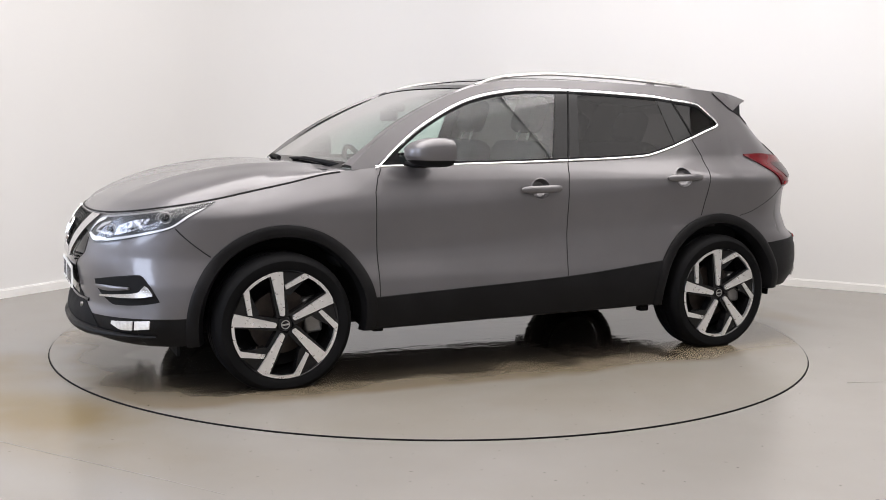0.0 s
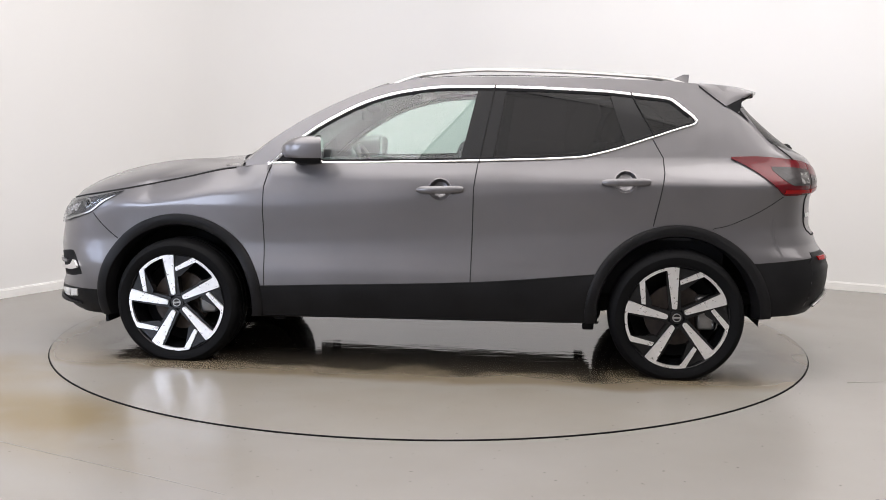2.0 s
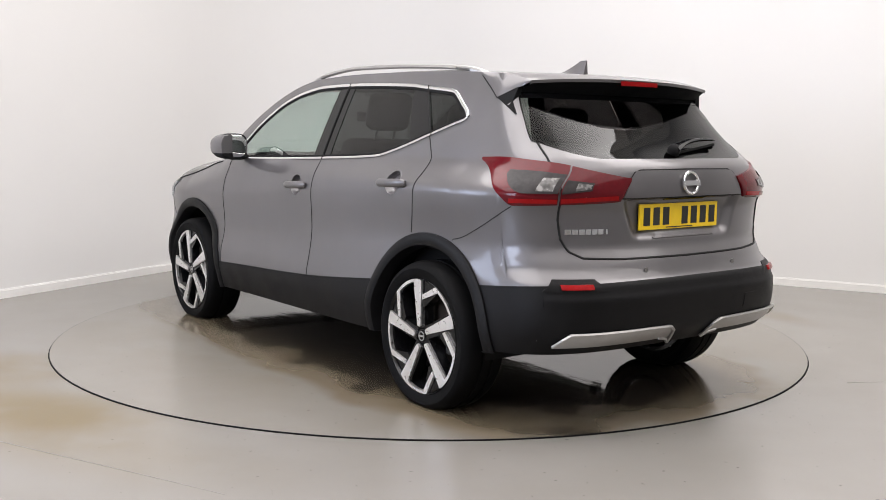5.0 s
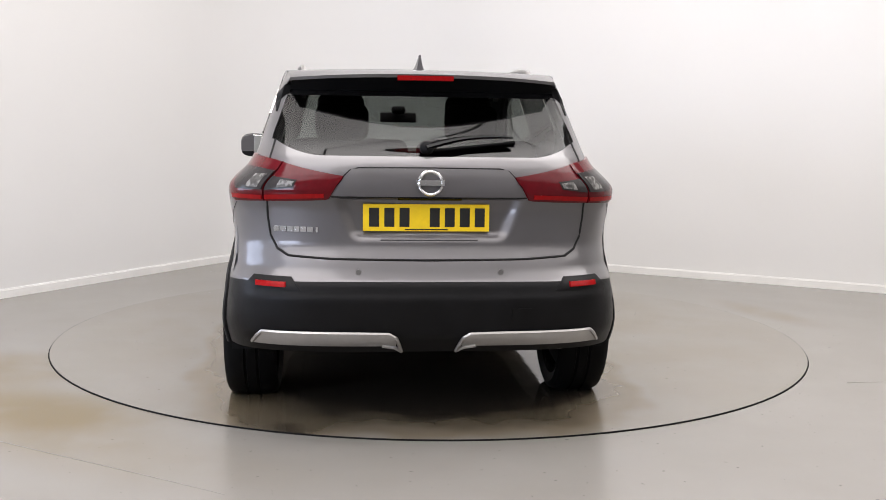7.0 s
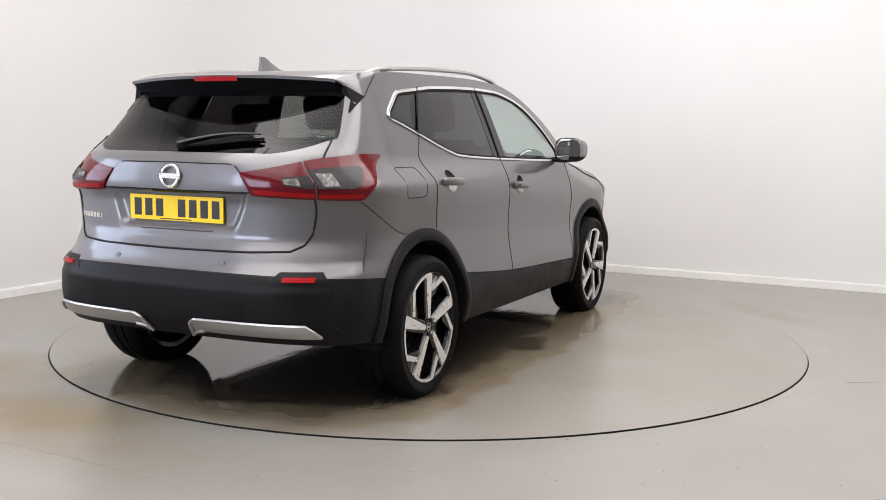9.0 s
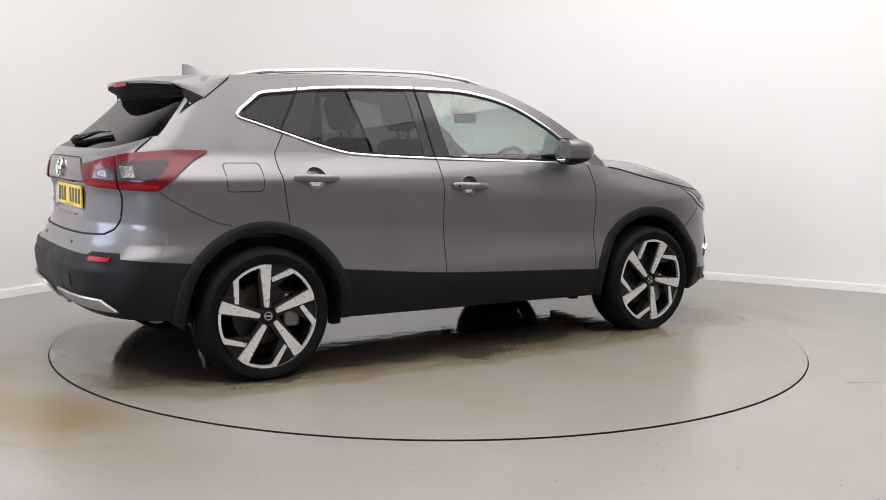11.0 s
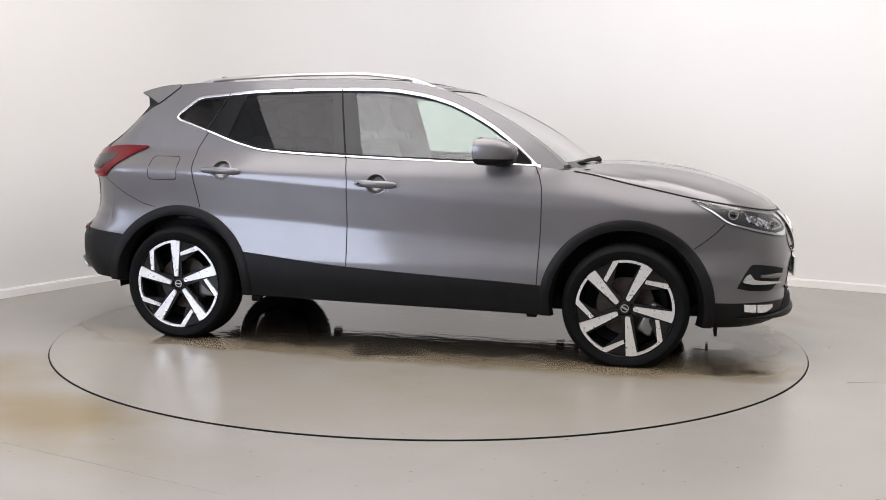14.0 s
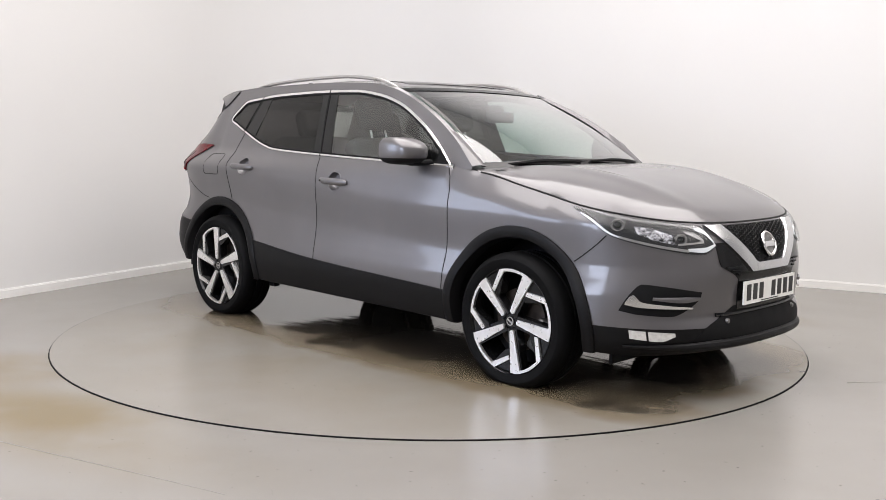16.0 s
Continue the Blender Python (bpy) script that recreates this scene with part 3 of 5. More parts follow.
def hood_rows(n=56, m=26):
    rows = []
    for i in range(-n, n + 1):
        a = abs(i) / n
        s = 1 if i >= 0 else -1
        q = lerp(QF + 1, 1.0, a ** 0.9)
        e = S(q, top_at(q))
        cy = 0.735 * a
        c = Vector((cowl_x(cy), cy, lerp(1.085, 1.062, a ** 2)))
        span = min((e - c).length / 1.09, 1)
        r = []
        for j in range(m + 1):
            b = (j / m)
            p = e.lerp(c, b)
            crease = 0.012 * math.exp(-((p.y - lerp(0.40, 0.50, b)) / 0.06) ** 2) * math.sin(math.pi * b) ** 0.7
            p.z += 0.259 * span ** 1.2 * b ** 0.62 * (1 - b) ** 0.95 + crease
            r.append(mirrored(p, s))
        rows.append(r)
    return rows


def build_hood():
    bm = bmesh.new()
    grid(bm, hood_rows())
    bmesh.ops.remove_doubles(bm, verts=bm.verts, dist=1e-4)
    bmesh.ops.recalc_face_normals(bm, faces=bm.faces)
    part("bonnet", bm, PAINT, car)
    bm = bmesh.new()
    for s in (1, -1):
        tube(bm, [mirrored(S(q, top_at(q) - 0.002, 0.0), s) for q in spread(1.02, QF + 1, 40)], 0.005, 6)
    part("bonnet_shut_line", bm, SEAM, car)


# greenhouse
dlo_top = curve((-1.412, 1.327), (-1.406, 1.342), (-1.391, 1.358), (-1.347, 1.392), (-1.303, 1.427), (-1.272, 1.446), (-1.235, 1.453), (-1.09, 1.468), (-0.9, 1.486), (-0.34, 1.502), (-0.1, 1.499), (0.11, 1.474), (0.29, 1.428), (0.53, 1.312), (0.70, 1.192), (0.83, 1.075))
dlo_low = curve((-1.412, 1.321), (-1.404, 1.311), (-1.385, 1.302), (-1.335, 1.287), (-1.19, 1.238), (-0.92, 1.152), (-0.8, 1.128), (-0.28, 1.103), (0.3, 1.085), (0.83, 1.072))
rail_z = curve((-1.72, 1.475), (-1.5, 1.515), (-1.2, 1.536), (-0.4, 1.55), (0.0, 1.538), (0.2, 1.505), (0.36, 1.455), (0.6, 1.345), (0.8, 1.22), (0.97, 1.075))
roof_z = curve((-1.78, 1.488), (-1.5, 1.53), (-1.0, 1.562), (-0.4, 1.575), (0.0, 1.562), (0.27, 1.512))
taper = curve((-1.75, -0.10), (-1.41, -0.036), (-0.9, -0.006), (-0.3, 0.0), (0.4, -0.004), (0.97, -0.018))


def G(x, z, off=0.0):
    """A point on the left side of the greenhouse."""
    k = (z - 1.09)
    return Vector((x, 0.803 - 0.30 * k - 0.12 * k * k + taper(x) + off, z))


def side_rows(xs, lo, hi, nz, off, s):
    return [[mirrored(G(x, z, off), s) for z in spread(lo(x), hi(x), nz)] for x in xs]


FRONT_X, REAR_X = 0.83, -1.412
yglass = curve((1.15, 0.662), (1.22, 0.655), (1.30, 0.632), (1.45, 0.585), (1.50, 0.565))


def back_point(a, z):
    """Rear of the cabin at height z: a = 0 on the flank at REAR_X, 1 at the glass edge, 2 on the centre line."""
    qg = q_rear(yglass(z), z)
    if a <= 1:
        return S(lerp(REAR_X, qg, a), z)
    return S(q_rear(yglass(z) * (2 - a), z), z)


def build_cabin():
    for s in (1, -1):
        xs = spread(REAR_X, FRONT_X, 90)
        # pillar and rail above the side windows
        bm = bmesh.new()
        grid(bm, side_rows(xs, dlo_top, rail_z, 5, 0.0, s), flip=s > 0)
        part("cant_rail", bm, PAINT, car)
        bm = bmesh.new()
        grid(bm, side_rows(spread(FRONT_X, 0.965, 8), lambda x: min(top_z(x), rail_z(x)), rail_z, 5, 0.0, s), flip=s > 0)
        grid(bm, [[mirrored(S(x, top_z(x)), s), mirrored(G(x, dlo_low(x)), s)] for x in xs], flip=s > 0)
        part("waist_panel", bm, PAINT, car)
        # rear pillar round to the glass edge
        bm = bmesh.new()
        rows = []
        for a in spread(0, 1, 16):
            z0 = top_at(lerp(REAR_X, q_rear(0.655, 1.22), a))
            rows.append([mirrored(back_point(a, z), s) for z in spread(z0, lerp(rail_z(REAR_X), 1.487, a), 14)])
        grid(bm, rows, flip=s < 0)
        part("rear_pillar", bm, PAINT, car)
        # chrome surround
        bm = bmesh.new()
        for f, w in ((dlo_top, -0.0145), (dlo_low, 0.0105)):
            sg = 1 if w > 0 else -1
            rows = []
            for x in spread(REAR_X + 0.001, FRONT_X + 0.01, 140):
                z = f(x)
                dz = (f(x + 0.01) - f(x - 0.01)) / 0.02
                ln = math.hypot(1, dz)
                nx, nz = -dz / ln * w, 1 / ln * w
                rows.append([mirrored(p, s) for p in (G(x, z, -0.004), G(x, z, 0.006), G(x + nx * 0.5, z + nz * 0.5, 0.0085), G(x + nx, z + nz, 0.006), G(x + nx, z + nz, -0.004))])
            grid(bm, rows)
        bmesh.ops.recalc_face_normals(bm, faces=bm.faces)
        part("chrome_window_surround", bm, CHROME, car, "polished chrome window surround")
        # black rubber seal inside the chrome
        bm = bmesh.new()
        for f, w0, w1 in ((dlo_top, -0.0145, -0.028), (dlo_low, 0.0105, 0.020)):
            rows = []
            for x in spread(REAR_X + 0.03, FRONT_X - 0.01, 120):
                dz = (f(x + 0.01) - f(x - 0.01)) / 0.02
                ln = math.hypot(1, dz)
                rows.append([mirrored(G(x - dz / ln * w, f(x) + w / ln, o), s) for w, o in ((w0, 0.0055), (lerp(w0, w1, 0.5), 0.0055), (w1, 0.0035), (w1, -0.004))])
            grid(bm, rows)
        bmesh.ops.recalc_face_normals(bm, faces=bm.faces)
        part("window_seal", bm, MATT_BLACK, car, "black rubber window seal")
        # pillars in gloss black between the panes, and the panes
        def pane(name, x0a, x1a, x0b, x1b, mat, off, label=""):
            """x0a..x1a along the lower edge, x0b..x1b along the upper one."""
            bm = bmesh.new()
            rows = []
            for u in spread(0, 1, 24):
                r = []
                for v in spread(0, 1, 10):
                    xa, xb = lerp(x0a, x1a, u), lerp(x0b, x1b, u)
                    x = lerp(xa, xb, v)
                    z = lerp(dlo_low(x) + 0.004, dlo_top(x) - 0.004, v)
                    r.append(mirrored(G(x, z, off), s))
                rows.append(r)
            grid(bm, rows, flip=s > 0)
            ob = part(name, bm, mat, car, label)
            return ob
        pane("front_side_window", -0.20, 0.72, -0.28, 0.72, GLASS, 0.0, "pale green tinted door glass").visible_shadow = False
        pane("mirror_sail_panel", 0.70, 0.826, 0.715, 0.826, MATT_BLACK, 0.004, "black sail panel")
        pane("centre_pillar", -0.36, -0.19, -0.42, -0.275, GLOSS_BLACK, 0.003, "gloss black centre pillar")
        pane("rear_side_window", -1.06, -0.355, -0.95, -0.415, PRIVACY, 0.0, "dark privacy glass")
        pane("rear_door_pillar", -1.20, -1.05, -1.06, -0.955, GLOSS_BLACK, 0.003, "gloss black pillar")
        pane("quarter_window", -1.408, -1.195, -1.408, -1.055, PRIVACY, 0.0, "dark privacy quarter glass")
    # roof skin, with a dark glass panel
    def roof_at(x, u, lift=0.0):
        e = G(x, rail_z(x))
        e.y = min(e.y, S(q_at(x, e.z), e.z).y) if x > rear_x(e.z) else e.y
        return Vector((x, e.y * u, lerp(roof_z(x) + lift, e.z, abs(u) ** 3.0)))
    bm = bmesh.new()
    grid(bm, [[roof_at(x, u) for u in spread(-1, 1, 32)] for x in spread(-1.585, 0.2, 60)])
    bmesh.ops.recalc_face_normals(bm, faces=bm.faces)
    part("roof", bm, PAINT, car)
    bm = bmesh.new()
    grid(bm, [[roof_at(x, u, 0.004) for u in spread(-0.70, 0.70, 20)] for x in spread(-1.0, 0.12, 30)])
    bmesh.ops.recalc_face_normals(bm, faces=bm.faces)
    part("glass_roof", bm, GLOSS_BLACK, car, "dark panoramic roof glass")
    # windscreen
    def screen(u, v, off=0.0):
        zb, zt = lerp(1.09, 1.075, abs(u) ** 2), lerp(1.515, 1.50, abs(u) ** 2)
        xb, xt = lerp(1.07, 0.985, abs(u) ** 2.0), lerp(0.275, 0.225, abs(u) ** 2.0)
        z = lerp(zb, zt, v)
        x = lerp(xb, xt, v) + 0.028 * math.sin(math.pi * v)
        y = lerp(0.755, 0.655, v) * u
        return Vector((x, y, z + 0.022 * math.sin(math.pi * v)))
    bm = bmesh.new()
    grid(bm, [[screen(u, v) for u in spread(-0.95, 0.95, 30)] for v in spread(0.03, 0.97, 20)])
    bmesh.ops.recalc_face_normals(bm, faces=bm.faces)
    part("windscreen", bm, WINDSCREEN, car, "raked windscreen glass").visible_shadow = False
    for s in (1, -1):
        bm = bmesh.new()
        rows = []
        for v in spread(0, 1, 24):
            p = screen(0.94, v)
            g = G(lerp(0.965, 0.2, v), rail_z(lerp(0.965, 0.2, v)))
            rows.append([mirrored(p, s), mirrored(p.lerp(g, 0.5) + Vector((0.006, 0, 0.008)), s), mirrored(g, s)])
        grid(bm, rows, flip=s < 0)
        part("windscreen_pillar", bm, PAINT, car)
    bm = bmesh.new()
    grid(bm, [[screen(u, v) + Vector((0.002, 0, 0.003)) for u in spread(-0.96, 0.96, 24)] for v in (0.955, 0.985, 1.0)] )
    grid(bm, [[screen(u, 1.0) + Vector((0, 0, 0.004)) for u in spread(-0.97, 0.97, 24)], [roof_at(0.18, u, 0.002) for u in spread(-0.97, 0.97, 24)]])
    part("windscreen_trim", bm, GLOSS_BLACK, car, "black upper windscreen edge")
    bm = bmesh.new()
    grid(bm, [[screen(u, 0.035) + Vector((0.002, 0, 0.003)) for u in spread(-0.96, 0.96, 24)], [screen(u, 0.0) + Vector((0.02, 0, -0.02)) for u in spread(-0.97, 0.97, 24)], [screen(u, 0.0) + Vector((0.10, 0, -0.015)) for u in spread(-0.97, 0.97, 24)]])
    part("scuttle_panel", bm, GLOSS_BLACK, car, "black scuttle below the windscreen")
    # rear glass and the panel round it
    bm = bmesh.new()
    for s in (1, -1):
        rows = []
        for a in spread(1, 2, 20):
            z0 = top_at(q_rear(yglass(1.2) * (2 - a), 1.2))
            rows.append([mirrored(back_point(a, z), s) for z in spread(z0, 1.487, 14)])
        grid(bm, rows, flip=s < 0)
    bmesh.ops.remove_doubles(bm, verts=bm.verts, dist=1e-4)
    part("rear_window", bm, REAR_GLASS, car, "dark privacy rear window")


build_shell()
build_hood()
build_cabin()


def build_wheels():
    proto = new("wheel")
    proto.parent = car
    tagged(proto, "black and machined five-spoke alloy wheel with low tyre")
    # the wheel's outer face looks along +y
    bm = bmesh.new()
    lathe(bm, [(0.252, 0.0), (0.266, 0.011), (0.296, 0.014), (0.313, 0.004), (0.323, -0.016), (0.328, -0.04), (0.328, -0.075), (0.321, -0.078), (0.321, -0.086), (0.328, -0.089), (0.328, -0.13), (0.321, -0.133), (0.321, -0.141), (0.328, -0.144), (0.327, -0.18), (0.313, -0.212), (0.288, -0.222), (0.245, -0.205)], 72)
    part("tyre", bm, RUBBER, proto)
    bm = bmesh.new()
    lathe(bm, [(0.256, 0.004), (0.253, 0.008), (0.248, 0.002), (0.238, -0.03), (0.225, -0.09), (0.222, -0.20), (0.244, -0.205)], 72)
    part("rim", bm, GLOSS_BLACK, proto, "gloss black rim barrel")
    bm = bmesh.new()
    lathe(bm, [(0.0, -0.085), (0.15, -0.085), (0.15, -0.11), (0.0, -0.11)], 48)
    part("brake_disc", bm, RUST, proto, "worn brown brake disc")
    bm = bmesh.new()
    lathe(bm, [(0.0, -0.006), (0.032, -0.006), (0.042, -0.014), (0.052, -0.03), (0.055, -0.06)], 40)
    part("hub", bm, GLOSS_BLACK, proto)
    bm = bmesh.new()
    lathe(bm, [(0.0, -0.001), (0.024, -0.001), (0.026, -0.006)], 24)
    part("hub_cap", bm, GLOSS_BLACK, proto)
    bm = bmesh.new()
    lathe(bm, [(0.017, -0.001), (0.017, 0.001), (0.021, 0.001), (0.021, -0.001)], 24)
    box(bm, -0.021, 0.021, -0.001, 0.0012, -0.004, 0.004)
    part("hub_emblem", bm, SATIN, proto)
    for k in range(5):
        bm = bmesh.new()
        bmesh.ops.create_cone(bm, cap_ends=True, segments=8, radius1=0.008, radius2=0.008, depth=0.012, matrix=pose(0, 0, 0, 0, 72 * k + 36, 0) @ pose(0, -0.014, 0.05, 90))
        part("wheel_bolt", bm, MATT_BLACK, proto)

    def prism(bm, pts, y0, y1, bevel=0.0):
        a = [bm.verts.new((x, y1, z)) for x, z in pts]
        b = [bm.verts.new((x * 1.0, y0, z)) for x, z in pts]
        n = len(pts)
        bm.faces.new(a)
        bm.faces.new(b[::-1])
        for i in range(n):
            bm.faces.new([a[i], b[i], b[(i + 1) % n], a[(i + 1) % n]])
        bmesh.ops.recalc_face_normals(bm, faces=bm.faces)

    def at(u, v, k):
        """A point of the wheel's face in rim radii, right and up seen from outside, turned to spoke k."""
        c, sn = math.cos(radians(72 * k)), math.sin(radians(72 * k))
        return (-(u * c + v * sn) * 0.2515, (v * c - u * sn) * 0.2515)

    def arc(r, d0, d1, n, k):
        return [at(-r * math.sin(radians(d)), r * math.cos(radians(d)), k) for d in spread(d0, d1, n)]

    for k in range(5):
        bm = bmesh.new()
        # machined face of the spoke: a rounded point at the hub, broad at the rim
        prism(bm, [at(-0.03, 0.165, k), at(-0.085, 0.185, k), at(-0.165, 0.92, k), at(-0.165, 0.985, k), at(-0.05, 0.995, k), at(0.062, 0.975, k), at(0.008, 0.185, k)], -0.006, 0.0065)
        part("spoke_face", bm, MACHINED, proto, "bright machined spoke face")
        bm = bmesh.new()
        prism(bm, [at(-0.14, 0.14, k), at(-0.20, 0.93, k), at(-0.18, 0.985, k), at(0.085, 0.985, k), at(0.085, 0.14, k)], -0.055, -0.004)
        # dark web behind the hook, joining it to the next spoke
        prism(bm, [at(-0.70, 0.71, k), at(-0.655, 0.29, k), at(-0.50, 0.20, k), at(-0.46, 0.30, k), at(-0.60, 0.73, k)], -0.05, 0.001)
        prism(bm, [at(-0.655, 0.29, k), at(-0.70, 0.71, k), at(-0.95, 0.28, k)], -0.06, -0.006)
        part("spoke_web", bm, GLOSS_BLACK, proto)
        bm = bmesh.new()
        prism(bm, arc(0.998, 8.0, 44.5, 10, k) + [at(-0.668, 0.29, k), at(-0.59, 0.275, k)] + arc(0.945, 38.8, 8.0, 10, k), -0.01, 0.0068)
        part("hook_face", bm, MACHINED, proto, "bright machined hook at the rim")
    bm = bmesh.new()
    lathe(bm, [(0.0, -0.15), (0.17, -0.15), (0.215, -0.13), (0.215, -0.16), (0.17, -0.19), (0.0, -0.19)], 40)
    part("back_plate", bm, MATT_BLACK, proto)
    bm = rounded_box(-0.19, -0.10, -0.125, -0.05, -0.075, 0.095, 0.018, 3)
    part("brake_caliper", bm, SATIN_DARK, proto, "dull grey brake caliper")
    grow = Matrix.Diagonal((1.05, 1.0, 1.05, 1.0))
    for ob in proto.children:
        ob.data.transform(grow)
    wheels = [(proto, 0.319, 6.5)]
    for x, s, z, turn in ((-AXLE, 1, 0.326, 3), (AXLE, -1, 0.323, -29), (-AXLE, -1, 0.327, 0)):
        wheels.append((copy_thing(proto, pose(x, 0.877 * s, z) @ pose(0, 0, 0, 0, 0, 0 if s > 0 else 180) @ pose(0, 0, 0, 0, turn, 0)), z, turn))
    proto.matrix_basis = pose(AXLE + 0.006, 0.877, 0.319, 0, 6.5, 0)
    for wheel, z, turn in wheels:
        # the tyre bulges flat where it bears on the ground
        for tyre in [ob for ob in wheel.children if ob.name.startswith("tyre")]:
            tyre.data = tyre.data.copy()
            roll = pose(0, 0, 0, 0, turn, 0)
            for v in tyre.data.vertices:
                p = roll @ v.co
                if p.z < -z:
                    p.z = -z
                v.co = roll.inverted() @ p


build_wheels()


def build_arches():
    for cx, name in ((AXLE, "front_wheel_arch"), (-AXLE, "rear_wheel_arch")):
        for s in (1, -1):
            bm = bmesh.new()
            rows = []
            for d in spread(-14, 194, 64):
                c, sn = math.cos(radians(d)), math.sin(radians(d))
                def at(r, off):
                    x, z = cx + r * c, WHEEL_R + r * sn
                    z = max(z, base_z(x) - 0.006)
                    return S(q_at(x, z), z, off)
                rows.append([mirrored(p, s) for p in (at(0.470, -0.004), at(0.468, 0.010), at(0.457, 0.016), at(0.425, 0.018), at(0.412, 0.012), at(0.406, -0.01), at(0.40, -0.05))])
            grid(bm, rows, flip=s > 0)
            bmesh.ops.recalc_face_normals(bm, faces=bm.faces)
            part(name, bm, CLAD, car, "black plastic wheel arch trim")
            bm = bmesh.new()
            rows = [[mirrored(Vector((cx + r * math.cos(radians(d)), y, WHEEL_R + r * math.sin(radians(d)))), s) for r, y in ((0.415, 0.84), (0.415, 0.55), (0.05, 0.55))] for d in spread(-6, 186, 44)]
            grid(bm, rows)
            part("wheel_arch_liner", bm, MATT_BLACK, car)


build_arches()


# ---- lamps, grille and other fittings of the car ----
def rear_at(y, z, off=0.0):
    p = S(q_rear(y, z), z, off)
    return Vector((p.x, math.copysign(p.y, y), z))


def front_at(y, z, off=0.0):
    p = S(q_front(y, z), z, off)
    return Vector((p.x, math.copysign(p.y, y), z))


def face_piece(bm, place, zs, y0, y1, ny, off, depth=0.015):
    """A closed piece on the nose or tail: for each height from y0(z) to y1(z)."""
    rows = []
    for i, z in enumerate(zs):
        a, b = y0(z), y1(z)
        mid = [place(y, z, off) for y in spread(a, b, ny)]
        rows.append([place(a, z, off - depth)] + mid + [place(b, z, off - depth)])
    cap0 = [place(y, zs[0], off - depth) for y in [y0(zs[0])] + spread(y0(zs[0]), y1(zs[0]), ny) + [y1(zs[0])]]
    cap1 = [place(y, zs[-1], off - depth) for y in [y0(zs[-1])] + spread(y0(zs[-1]), y1(zs[-1]), ny) + [y1(zs[-1])]]
    grid(bm, [cap0] + rows + [cap1])
    bmesh.ops.recalc_face_normals(bm, faces=bm.faces)


def flat(v):
    return lambda _: v


hl_hi = curve((1.60, 0.914), (1.75, 0.893), (1.90, 0.870), (2.10, 0.846), (2.215, 0.830), (2.245, 0.748))
hl_lo = curve((1.60, 0.909), (1.69, 0.850), (1.765, 0.787), (1.90, 0.748), (2.03, 0.722), (2.166, 0.705), (2.245, 0.742))


def sub(f, g, k):
    return lambda q: lerp(f(q), g(q), k)


